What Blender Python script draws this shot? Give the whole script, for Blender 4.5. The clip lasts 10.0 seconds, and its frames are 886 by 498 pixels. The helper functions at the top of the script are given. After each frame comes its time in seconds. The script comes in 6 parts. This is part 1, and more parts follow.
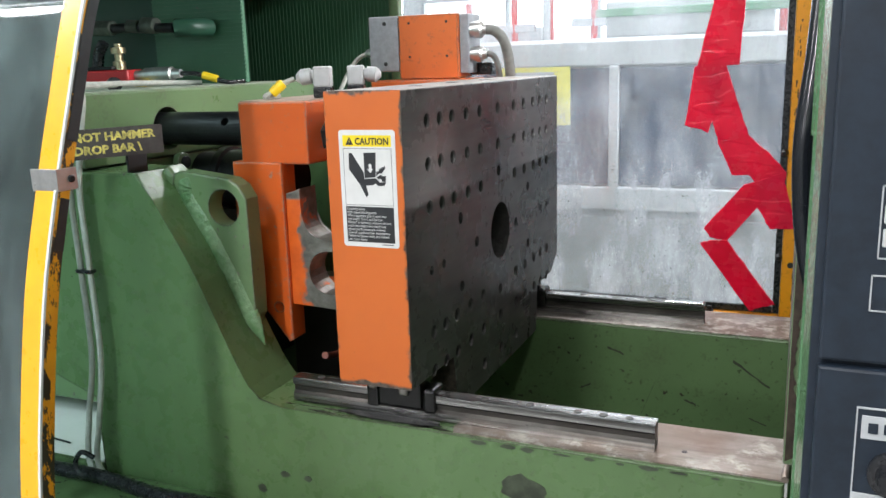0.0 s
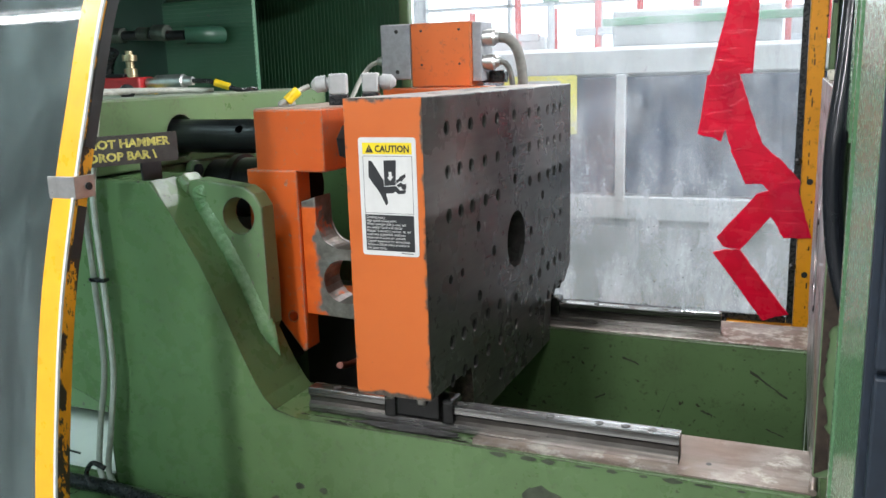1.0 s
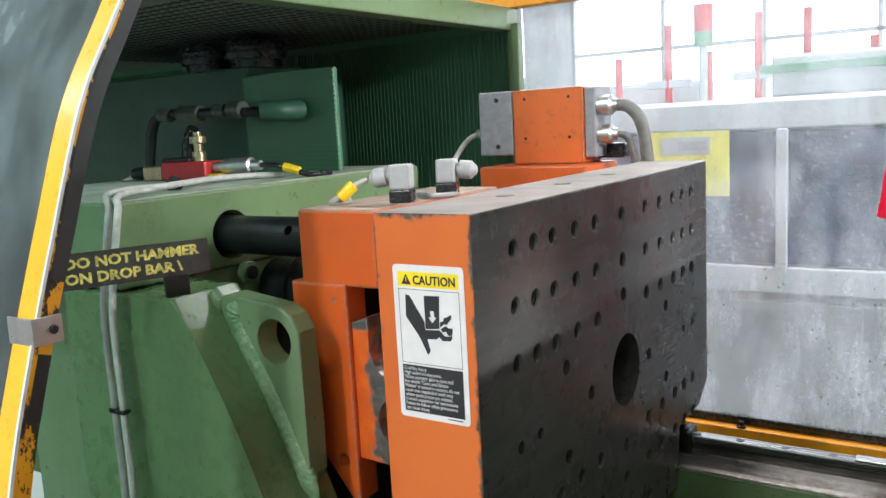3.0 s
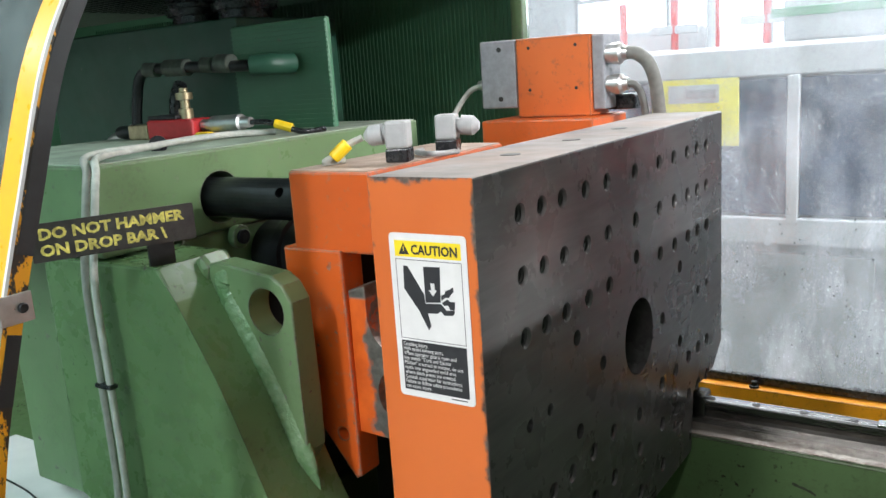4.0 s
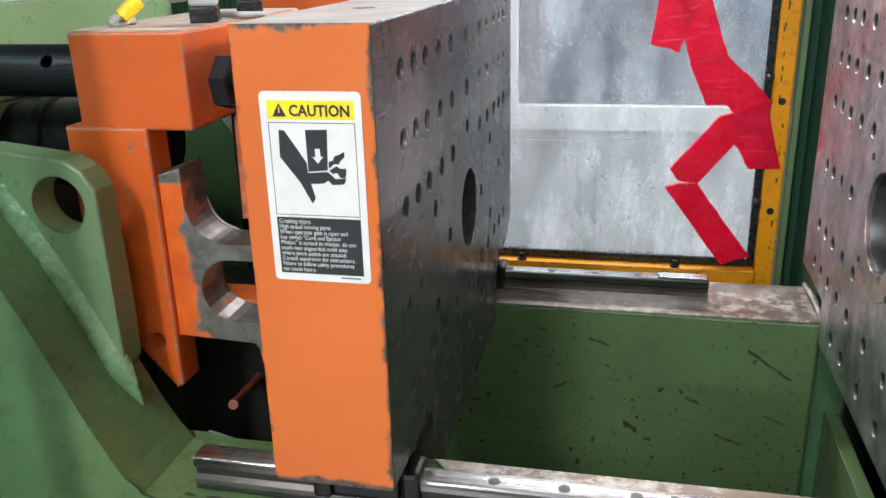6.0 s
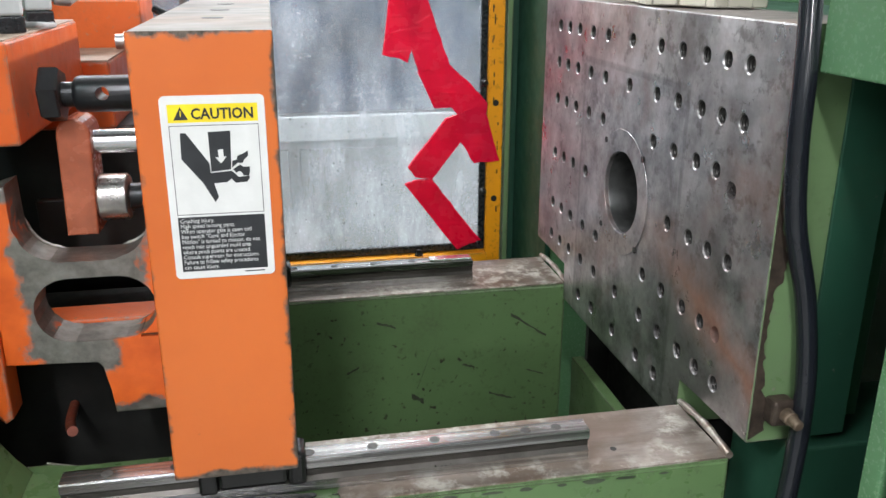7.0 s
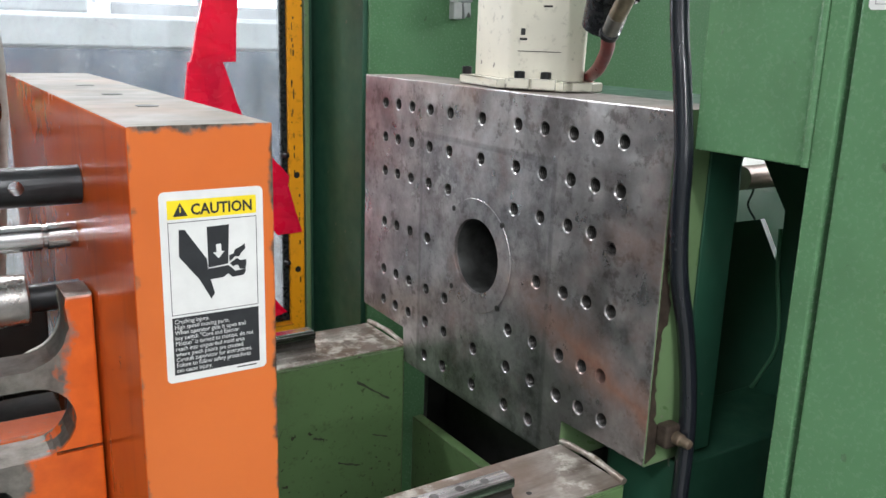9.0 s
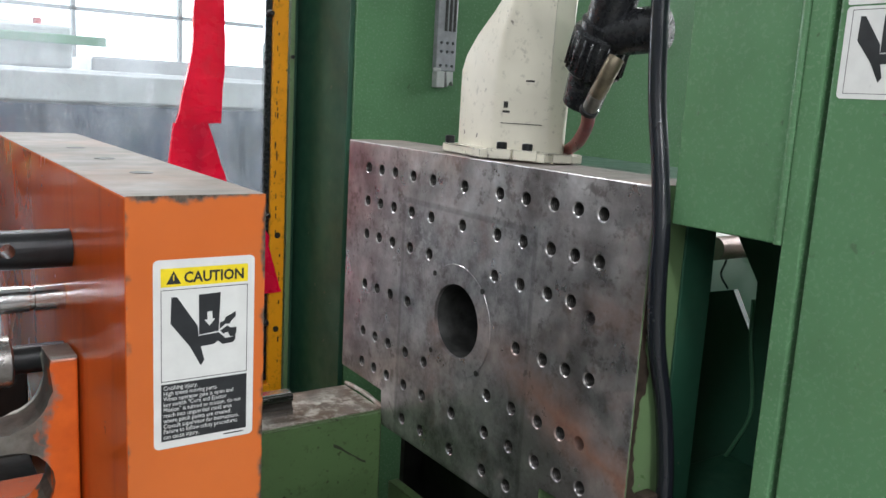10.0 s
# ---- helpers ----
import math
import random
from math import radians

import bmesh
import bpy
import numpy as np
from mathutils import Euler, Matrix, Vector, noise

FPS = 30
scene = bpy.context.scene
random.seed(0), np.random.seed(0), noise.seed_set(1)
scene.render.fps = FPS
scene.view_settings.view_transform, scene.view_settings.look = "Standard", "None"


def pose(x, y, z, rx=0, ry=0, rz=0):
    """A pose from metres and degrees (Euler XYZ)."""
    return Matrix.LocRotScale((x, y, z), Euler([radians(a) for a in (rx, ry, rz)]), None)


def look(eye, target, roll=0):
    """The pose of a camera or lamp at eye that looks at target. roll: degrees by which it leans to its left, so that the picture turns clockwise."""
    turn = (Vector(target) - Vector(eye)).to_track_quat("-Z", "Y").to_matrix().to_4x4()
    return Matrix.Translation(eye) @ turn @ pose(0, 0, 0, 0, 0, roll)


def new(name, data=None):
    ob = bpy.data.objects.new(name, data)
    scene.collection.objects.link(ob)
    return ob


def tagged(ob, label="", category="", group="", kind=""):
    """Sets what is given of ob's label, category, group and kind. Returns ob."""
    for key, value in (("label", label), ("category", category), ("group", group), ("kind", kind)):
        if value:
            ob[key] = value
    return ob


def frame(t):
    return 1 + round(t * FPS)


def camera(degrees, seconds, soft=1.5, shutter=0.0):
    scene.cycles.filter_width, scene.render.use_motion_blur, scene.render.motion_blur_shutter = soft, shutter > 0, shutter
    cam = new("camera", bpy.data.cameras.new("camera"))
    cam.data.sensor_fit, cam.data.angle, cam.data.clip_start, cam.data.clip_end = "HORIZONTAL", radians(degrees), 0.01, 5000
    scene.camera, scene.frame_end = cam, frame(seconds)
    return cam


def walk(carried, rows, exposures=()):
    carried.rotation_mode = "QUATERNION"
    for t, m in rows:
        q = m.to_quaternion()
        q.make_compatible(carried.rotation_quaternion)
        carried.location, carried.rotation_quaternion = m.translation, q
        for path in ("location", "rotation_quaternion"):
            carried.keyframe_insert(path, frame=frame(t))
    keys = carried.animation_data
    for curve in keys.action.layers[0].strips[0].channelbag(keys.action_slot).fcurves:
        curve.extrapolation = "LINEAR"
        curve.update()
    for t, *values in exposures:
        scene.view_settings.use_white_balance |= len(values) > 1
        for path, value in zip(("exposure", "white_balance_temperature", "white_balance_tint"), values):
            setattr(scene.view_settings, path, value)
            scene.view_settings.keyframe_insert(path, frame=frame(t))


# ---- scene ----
cam = camera(55.7, 10.0)
PATH = [
    (0, (0.006, 0.026, 1.505), (-0.764, 1.821, 1.073), -1.8),
    (0.5, (-0.001, 0.026, 1.504), (-0.774, 1.825, 1.098), -1.8),
    (1, (-0.023, 0.027, 1.503), (-0.792, 1.826, 1.092), -1.7),
    (1.5, (-0.07, 0.036, 1.504), (-0.816, 1.84, 1.069), -2.5),
    (2, (-0.074, 0.13, 1.498), (-0.84, 1.931, 1.085), -2.2),
    (2.5, (-0.051, 0.257, 1.527), (-1.064, 1.955, 1.225), -2.9),
    (2.7, (-0.05, 0.288, 1.545), (-1.127, 1.948, 1.253), -2.8),
    (3.8, (-0.085, 0.384, 1.563), (-1.198, 2.004, 1.195), -3.9),
    (4, (-0.089, 0.383, 1.559), (-1.188, 2.002, 1.147), -3.9),
    (4.5, (-0.089, 0.376, 1.55), (-1.086, 2.033, 1.042), -3.1),
    (5, (-0.105, 0.369, 1.534), (-1.091, 2.013, 0.967), -3.2),
    (5.5, (-0.168, 0.377, 1.522), (-0.997, 2.083, 0.888), -2.8),
    (5.7, (-0.206, 0.381, 1.522), (-0.865, 2.152, 0.866), -2.2),
    (6.8, (-0.396, 0.292, 1.518), (-0.201, 2.166, 0.848), -0.3),
    (7, (-0.438, 0.279, 1.523), (-0.064, 2.136, 0.88), 0.2),
    (7.5, (-0.558, 0.294, 1.517), (0.097, 2.075, 0.885), -0.8),
    (8, (-0.645, 0.325, 1.518), (0.275, 1.977, 0.867), 0.2),
    (8.5, (-0.662, 0.332, 1.531), (0.355, 1.971, 1.003), 1.3),
    (9, (-0.674, 0.338, 1.543), (0.387, 1.96, 1.051), 1.8),
    (9.5, (-0.684, 0.337, 1.552), (0.414, 1.956, 1.136), 2.7),
    (10, (-0.692, 0.333, 1.557), (0.434, 1.947, 1.201), 3.2),
]
walk(cam, [(t, look(eye, target, roll)) for t, eye, target, roll in PATH],
     exposures=[(0, -0.25), (2.5, -0.3), (4.0, -0.18), (5.0, -0.08), (5.5, -0.05), (7.0, -0.13), (7.5, -0.07), (8.0, 0.06), (8.5, 0.04), (9.0, -0.22), (9.5, -0.5), (10, -0.53)])

# ---- world and lamps ----
world = bpy.data.worlds.new("workshop_air")
scene.world = world
world.use_nodes = True
world.node_tree.nodes["Background"].inputs["Color"].default_value = (0.9, 0.95, 1.0, 1)
world.node_tree.nodes["Background"].inputs["Strength"].default_value = 0.06


def area_lamp(name, m, sx, sy, watts, colour):
    data = bpy.data.lights.new(name, "AREA")
    data.shape, data.size, data.size_y, data.energy, data.color = "RECTANGLE", sx, sy, watts, colour
    ob = new(name, data)
    ob.matrix_world = m
    return ob


COOL = (0.955, 0.965, 1.0)
# fittings at x -2.7 and y -6.2 are unseen, added to brighten the left
# three rows of fluorescent fittings under the hall's ceiling, and the daylight window of the far wall
# (x, y, watts, runs along y)
LAMPS = [(0.35, -2.0, 30, True), (-0.95, -1.9, 135, True), (-2.7, -0.5, 105, False), (-0.9, 3.1, 110, False), (-3.4, 4.6, 90, False), (5.5, 1.4, 760, True), (-0.6, -6.2, 60, False), (-3.6, -6.2, 230, False)]
for lx, ly, lw, along in LAMPS:
    # beyond the injection unit the light alone is tilted, to reach the machine more strongly
    turn = look((lx, ly, 3.28), (-0.4, 1.3, 1.3)) if lx > 5 else pose(lx, ly, 3.28, 0, 0, 90 if along else 0)
    area_lamp("ceiling_lamp_light", turn, 2.4, 0.14, lw, COOL)
area_lamp("window_daylight", look((-0.5, 8.6, 2.4), (-0.5, 0, 1.2)), 6.0, 2.2, 300, (0.9, 0.97, 1.0))


# ---- building helpers ----
def thing(name, loc, label, category, group="", kind=""):
    ob = new(name)
    ob.location = loc
    ob.empty_display_size = 0.05
    return tagged(ob, label, category, group, kind)


def sharpen(bm, smooth=True):
    """Keep hard edges hard on what is shaded smooth."""
    for e in bm.edges:
        if len(e.link_faces) == 2 and e.calc_face_angle(0.0) > radians(36):
            e.smooth = False
    if not smooth:
        for f in bm.faces:
            f.smooth = False


def mesh_of(bm, name, mats, smooth=True):
    bmesh.ops.recalc_face_normals(bm, faces=bm.faces)
    sharpen(bm, smooth)
    me = bpy.data.meshes.new(name)
    bm.to_mesh(me)
    bm.free()
    for m in (mats if isinstance(mats, (list, tuple)) else [mats]):
        me.materials.append(m)
    return me


def origin_of(ob):
    p = Vector(ob.location)
    while ob.parent:
        ob = ob.parent
        p = p + Vector(ob.location)
    return p


def part(name, bm, mats, parent=None, label="", smooth=True):
    """One mesh object in world coordinates under a thing or a part."""
    me = bm if isinstance(bm, bpy.types.Mesh) else mesh_of(bm, name, mats, smooth)
    ob = new(name, me)
    if parent:
        ob.parent = parent
        ob.matrix_parent_inverse = Matrix.Translation(-origin_of(parent)) if parent.type == "EMPTY" else Matrix.Identity(4)
    return tagged(ob, label)


def single(name, bm, mats, label, category, group="", kind="", smooth=True):
    return tagged(part(name, bm, mats, None, label, smooth), label, category, group, kind)


def B():
    return bmesh.new()


def add_box(bm, x0, x1, y0, y1, z0, z1, bevel=0.002, seg=2, mat=0):
    r = bmesh.ops.create_cube(bm, size=1.0)
    vs = r["verts"]
    for v in vs:
        v.co = Vector(((x0 + x1) / 2 + v.co.x * (x1 - x0), (y0 + y1) / 2 + v.co.y * (y1 - y0), (z0 + z1) / 2 + v.co.z * (z1 - z0)))
    fs = {f for v in vs for f in v.link_faces}
    for f in fs:
        f.material_index = mat
    if bevel > 0:
        es = list({e for v in vs for e in v.link_edges})
        bmesh.ops.bevel(bm, geom=es, offset=bevel, segments=seg, affect="EDGES", profile=0.5)
    return bm


def box(*a, **k):
    return add_box(B(), *a, **k)


def frame_of(d):
    d = Vector(d).normalized()
    up = Vector((0, 0, 1)) if abs(d.z) < 0.95 else Vector((1, 0, 0))
    u = d.cross(up).normalized()
    return u, u.cross(d).normalized(), d


def add_rings(bm, rings, cap0=True, cap1=True, mat=0):
    """Skin a list of rings of equal length."""
    vs = [[bm.verts.new(p) for p in r] for r in rings]
    n = len(vs[0])
    for a, b in zip(vs, vs[1:]):
        for i in range(n):
            f = bm.faces.new((a[i], a[(i + 1) % n], b[(i + 1) % n], b[i]))
            f.material_index, f.smooth = mat, True
    if cap0:
        bm.faces.new(vs[0][::-1]).material_index = mat
    if cap1:
        bm.faces.new(vs[-1]).material_index = mat
    return bm


def ring(c, u, v, r, seg, turn=0.0):
    return [Vector(c) + u * (r * math.cos(turn + 2 * math.pi * i / seg)) + v * (r * math.sin(turn + 2 * math.pi * i / seg)) for i in range(seg)]


def add_cyl(bm, p0, p1, r, seg=24, r1=None, chamfer=0.0, mat=0, turn=0.0):
    u, v, d = frame_of(Vector(p1) - Vector(p0))
    r1 = r if r1 is None else r1
    p0, p1 = Vector(p0), Vector(p1)
    rings = []
    if chamfer:
        rings.append(ring(p0, u, v, r - chamfer, seg, turn))
        rings.append(ring(p0 + d * chamfer, u, v, r, seg, turn))
        rings.append(ring(p1 - d * chamfer, u, v, r1, seg, turn))
        rings.append(ring(p1, u, v, r1 - chamfer, seg, turn))
    else:
        rings = [ring(p0, u, v, r, seg, turn), ring(p1, u, v, r1, seg, turn)]
    return add_rings(bm, rings, mat=mat)


def cyl(*a, **k):
    return add_cyl(B(), *a, **k)


def add_lathe(bm, p0, d, prof, seg=24, mat=0):
    """prof: (distance along d, radius)."""
    u, v, d = frame_of(d)
    return add_rings(bm, [ring(Vector(p0) + d * a, u, v, max(r, 1e-4), seg) for a, r in prof], mat=mat)


def add_prism(bm, pts, axis, a, b, bevel=0.0, mat=0):
    """A polygon of two coordinates, drawn out along axis from a to b."""
    def at(p, h):
        return {"x": (h, p[0], p[1]), "y": (p[0], h, p[1]), "z": (p[0], p[1], h)}[axis]
    lo = [bm.verts.new(at(p, a)) for p in pts]
    hi = [bm.verts.new(at(p, b)) for p in pts]
    n = len(pts)
    fs = [bm.faces.new(lo), bm.faces.new(hi[::-1])]
    for i in range(n):
        fs.append(bm.faces.new((lo[i], hi[i], hi[(i + 1) % n], lo[(i + 1) % n])))
    for f in fs:
        f.material_index = mat
    if bevel:
        es = list({e for f in fs[:2] for e in f.edges})
        bmesh.ops.bevel(bm, geom=es, offset=bevel, segments=2, affect="EDGES", profile=0.5)
    return bm


def prism(*a, **k):
    return add_prism(B(), *a, **k)


def smooth_path(pts, steps=8):
    pts = [Vector(p) for p in pts]
    if len(pts) < 3:
        return pts
    ext = [pts[0] * 2 - pts[1]] + pts + [pts[-1] * 2 - pts[-2]]
    out = []
    for i in range(1, len(ext) - 2):
        p0, p1, p2, p3 = ext[i - 1:i + 3]
        for k in range(steps):
            t = k / steps
            out.append(0.5 * ((2 * p1) + (p2 - p0) * t + (2 * p0 - 5 * p1 + 4 * p2 - p3) * t * t + (3 * p1 - p0 - 3 * p2 + p3) * t ** 3))
    return out + [pts[-1]]


def add_tube(bm, pts, r, seg=12, steps=8, mat=0, radii=None):
    seg = max(seg, 10)
    path = smooth_path(pts, steps)
    u, v, d = frame_of(path[1] - path[0])
    rings = []
    for i, p in enumerate(path):
        t = (path[min(i + 1, len(path) - 1)] - path[max(i - 1, 0)]).normalized()
        u = (u - t * u.dot(t)).normalized()
        v = t.cross(u)
        rings.append(ring(p, u, v, r if radii is None else r * radii(i / (len(path) - 1)), seg))
    return add_rings(bm, rings, mat=mat)


def tube(*a, **k):
    return add_tube(B(), *a, **k)


def arc(cx, cz, r, a0, a1, n):
    return [(cx + r * math.cos(radians(a0 + (a1 - a0) * i / n)), cz + r * math.sin(radians(a0 + (a1 - a0) * i / n))) for i in range(n + 1)]


def rounded(x0, x1, z0, z1, r, n=5):
    return arc(x1 - r, z0 + r, r, -90, 0, n) + arc(x1 - r, z1 - r, r, 0, 90, n) + arc(x0 + r, z1 - r, r, 90, 180, n) + arc(x0 + r, z0 + r, r, 180, 270, n)


def cut(bm, cutter, name, mats, overlap=False):
    """The mesh of bm less the cutter's mesh."""
    a = new("cut_body", mesh_of(bm, name, mats))
    c = new("cut_tool", mesh_of(cutter, "tool", mats[0] if isinstance(mats, (list, tuple)) else mats))
    mod = a.modifiers.new("cut", "BOOLEAN")
    mod.operation, mod.object, mod.solver, mod.use_self = "DIFFERENCE", c, "EXACT", overlap
    deps = bpy.context.evaluated_depsgraph_get()
    me = bpy.data.meshes.new_from_object(a.evaluated_get(deps))
    me.name = name
    bpy.data.objects.remove(a)
    bpy.data.objects.remove(c)
    again = bmesh.new()
    again.from_mesh(me)
    sharpen(again)
    for f in again.faces:
        if f.calc_area() > 0.0012:
            f.smooth = False
    again.to_mesh(me)
    again.free()
    return me


def words(text, size, m, mat, name="lettering", parent=None, thick=0.0002, squeeze=1.0, bold=0.0):
    """Lettering in the built-in font as a mesh; m puts its x-y plane in place. Shear and offsets stay at zero."""
    cu = bpy.data.curves.new(name, "FONT")
    cu.body, cu.size, cu.extrude, cu.resolution_u, cu.space_line, cu.offset = text, size, thick, 2, 0.88, bold
    tmp = new("tmp", cu)
    deps = bpy.context.evaluated_depsgraph_get()
    me = bpy.data.meshes.new_from_object(tmp.evaluated_get(deps))
    bpy.data.objects.remove(tmp)
    me.transform(m @ Matrix.Diagonal((squeeze, 1, 1, 1)))
    me.materials.clear()
    me.materials.append(mat)
    me.name = name
    return part(name, me, mat, parent)


# ---- materials ----
class Mat:
    def __init__(self, name):
        self.m = bpy.data.materials.new(name)
        self.m.use_nodes = True
        self.t = self.m.node_tree
        self.n, self.l = self.t.nodes, self.t.links
        self.b = self.n["Principled BSDF"]
        self.co = self.n.new("ShaderNodeTexCoord").outputs["Object"]

    def link(self, a, b):
        self.l.new(a, b)
        return self

    def noise(self, scale, detail=6, rough=0.6, stretch=None):
        n = self.n.new("ShaderNodeTexNoise")
        n.inputs["Scale"].default_value, n.inputs["Detail"].default_value, n.inputs["Roughness"].default_value = scale, detail, rough
        if stretch:
            mp = self.n.new("ShaderNodeMapping")
            mp.inputs["Scale"].default_value = stretch
            self.link(self.co, mp.inputs["Vector"])
            self.link(mp.outputs["Vector"], n.inputs["Vector"])
        else:
            self.link(self.co, n.inputs["Vector"])
        return n.outputs["Fac"]

    def ramp(self, fac, *stops):
        r = self.n.new("ShaderNodeValToRGB")
        while len(r.color_ramp.elements) < len(stops):
            r.color_ramp.elements.new(0.5)
        for e, (p, c) in zip(r.color_ramp.elements, stops):
            e.position = p
            e.color = (c, c, c, 1) if isinstance(c, (int, float)) else (*c, 1)
        self.link(fac, r.inputs["Fac"])
        return r.outputs["Color"]

    def mix(self, fac, a, b, kind="MIX"):
        x = self.n.new("ShaderNodeMix")
        x.data_type, x.blend_type = "RGBA", kind
        for sock, val in ((x.inputs[0], fac), (x.inputs[6], a), (x.inputs[7], b)):
            if isinstance(val, (int, float)):
                sock.default_value = val
            elif isinstance(val, tuple):
                sock.default_value = (*val, 1)
            else:
                self.link(val, sock)
        return x.outputs[2]

    def math(self, op, a, b=0.0):
        x = self.n.new("ShaderNodeMath")
        x.operation = op
        for sock, val in zip(x.inputs, (a, b)):
            if isinstance(val, (int, float)):
                sock.default_value = val
            else:
                self.link(val, sock)
        return x.outputs[0]

    def set(self, **k):
        for key, val in k.items():
            sock = self.b.inputs[key.replace("_", " ")]
            if isinstance(val, (int, float)):
                sock.default_value = val
            elif isinstance(val, tuple):
                sock.default_value = (*val, 1)
            else:
                self.link(val, sock)
        return self

    def bump(self, height, strength=0.3, dist=0.001):
        b = self.n.new("ShaderNodeBump")
        b.inputs["Strength"].default_value, b.inputs["Distance"].default_value = strength, dist
        self.link(height, b.inputs["Height"])
        self.link(b.outputs["Normal"], self.b.inputs["Normal"])
        return self

    def edge(self, radius, low=0.02, high=0.10, scale=90):
        """1 along worn edges, ragged by noise."""
        bv = self.n.new("ShaderNodeBevel")
        bv.samples = 4
        bv.inputs["Radius"].default_value = radius
        g = self.n.new("ShaderNodeNewGeometry")
        d = self.n.new("ShaderNodeVectorMath")
        d.operation = "DOT_PRODUCT"
        self.link(bv.outputs["Normal"], d.inputs[0])
        self.link(g.outputs["Normal"], d.inputs[1])
        e = self.math("SUBTRACT", 1.0, d.outputs["Value"])
        nz = self.math("MULTIPLY", self.math("SUBTRACT", self.noise(scale, 5, 0.65), 0.5), 0.25)
        return self.ramp(self.math("ADD", e, nz), (low, 0.0), (high, 1.0))


def plain(name, colour, rough=0.5, metal=0.0, var=0.15, scale=40, bump=0.0):
    M = Mat(name)
    nz = M.noise(scale, 5)
    dark = tuple(c * (1 - var) for c in colour)
    lite = tuple(min(1, c * (1 + var)) for c in colour)
    M.set(Base_Color=M.ramp(nz, (0.35, dark), (0.65, lite)), Metallic=metal)
    M.set(Roughness=M.ramp(M.noise(scale * 2.3, 4), (0.3, max(0.03, rough - 0.08)), (0.7, min(1, rough + 0.08))))
    if bump:
        M.bump(M.noise(scale * 6, 4), bump, 0.001)
    return M.m


def paint(name, colour, rough=0.35, var=1.0, under=(0.16, 0.15, 0.13), chips=0.5, grime=0.5, edge=0.004, chip_scale=70, dirt=(0.05, 0.045, 0.03)):
    """Machine paint over metal: uneven coat, oily grime, chips and worn edges."""
    M = Mat(name)
    tone = M.ramp(M.noise(5, 4), (0.3, tuple(c * (1 - 0.14 * var) for c in colour)), (0.7, tuple(c * (1 + 0.1 * var) for c in colour)))
    soil = M.ramp(M.noise(9, 8, 0.7), (0.52, 0.0), (0.80, 1.0))
    fine = M.ramp(M.noise(160, 3, 0.6), (0.45, 0.35), (0.62, 1.0))
    gr = M.math("MULTIPLY", M.math("MULTIPLY", soil, fine), grime)
    col = M.mix(gr, tone, dirt)
    small = M.ramp(M.noise(chip_scale, 3, 0.5), (0.71 - 0.05 * chips, 0.0), (0.73 - 0.05 * chips, 1.0))
    where = M.ramp(M.noise(7, 3), (0.45, 0.0), (0.6, 1.0))
    chip = M.math("MULTIPLY", small, where)
    mask = chip
    if edge:
        mask = M.math("MAXIMUM", chip, M.edge(edge))
    metal = M.ramp(M.noise(120, 4), (0.35, tuple(c * 0.6 for c in under)), (0.65, tuple(c * 1.5 for c in under)))
    M.set(Base_Color=M.mix(mask, col, metal))
    M.set(Roughness=M.mix(mask, M.ramp(M.noise(30, 5), (0.3, rough - 0.07), (0.7, rough + 0.12)), (0.5, 0.5, 0.5)))
    M.set(Metallic=M.math("MULTIPLY", mask, 0.6))
    h = M.math("SUBTRACT", M.math("MULTIPLY", M.noise(220, 3), 0.25), mask)
    M.bump(h, 0.25, 0.0006)
    return M.m


def steel(name, lo, hi, rough=0.35, stain=None, stain_amt=0.6, grain=(1, 1, 1), scale=12, metal=0.9, bump=0.15):
    M = Mat(name)
    base = M.ramp(M.noise(scale, 8, 0.68), (0.3, lo), (0.72, hi))
    streak = M.noise(60, 4, 0.6, grain)
    base = M.mix(0.35, base, M.ramp(streak, (0.3, tuple(c * 0.6 for c in lo)), (0.7, tuple(min(1, c * 1.2) for c in hi))))
    if stain:
        s = M.math("MULTIPLY", M.ramp(M.noise(6, 6, 0.62), (0.50, 0.0), (0.66, 1.0)), stain_amt)
        base = M.mix(s, base, stain)
        M.set(Metallic=M.math("SUBTRACT", metal, M.math("MULTIPLY", s, 0.5)))
    else:
        M.set(Metallic=metal)
    M.set(Base_Color=base)
    M.set(Roughness=M.ramp(M.noise(18, 7, 0.65), (0.3, max(0.05, rough - 0.12)), (0.7, min(1, rough + 0.15))))
    M.bump(M.noise(150, 5, 0.6, grain), bump, 0.0008)
    return M.m


GREEN = paint("green_machine_paint", (0.132, 0.214, 0.098), 0.33, chips=0.8, grime=0.55)
GREEN_BED = paint("green_bed_paint", (0.098, 0.170, 0.068), 0.36, under=(0.05, 0.048, 0.035), chips=1.5, grime=0.75, chip_scale=95)
M = Mat("green_cover_paint")
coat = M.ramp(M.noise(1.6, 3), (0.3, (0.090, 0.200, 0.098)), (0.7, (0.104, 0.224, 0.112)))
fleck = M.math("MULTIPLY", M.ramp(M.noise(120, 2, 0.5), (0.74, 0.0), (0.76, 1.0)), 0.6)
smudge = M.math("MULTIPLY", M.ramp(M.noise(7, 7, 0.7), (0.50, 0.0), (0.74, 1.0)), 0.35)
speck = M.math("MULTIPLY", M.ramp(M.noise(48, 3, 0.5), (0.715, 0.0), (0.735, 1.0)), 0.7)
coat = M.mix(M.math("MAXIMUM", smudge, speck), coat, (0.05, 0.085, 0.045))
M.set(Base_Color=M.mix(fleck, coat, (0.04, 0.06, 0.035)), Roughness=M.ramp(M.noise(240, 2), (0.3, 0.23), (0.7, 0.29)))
M.bump(M.noise(330, 3, 0.5), 0.03, 0.0005)
GREEN_CLEAN = M.m
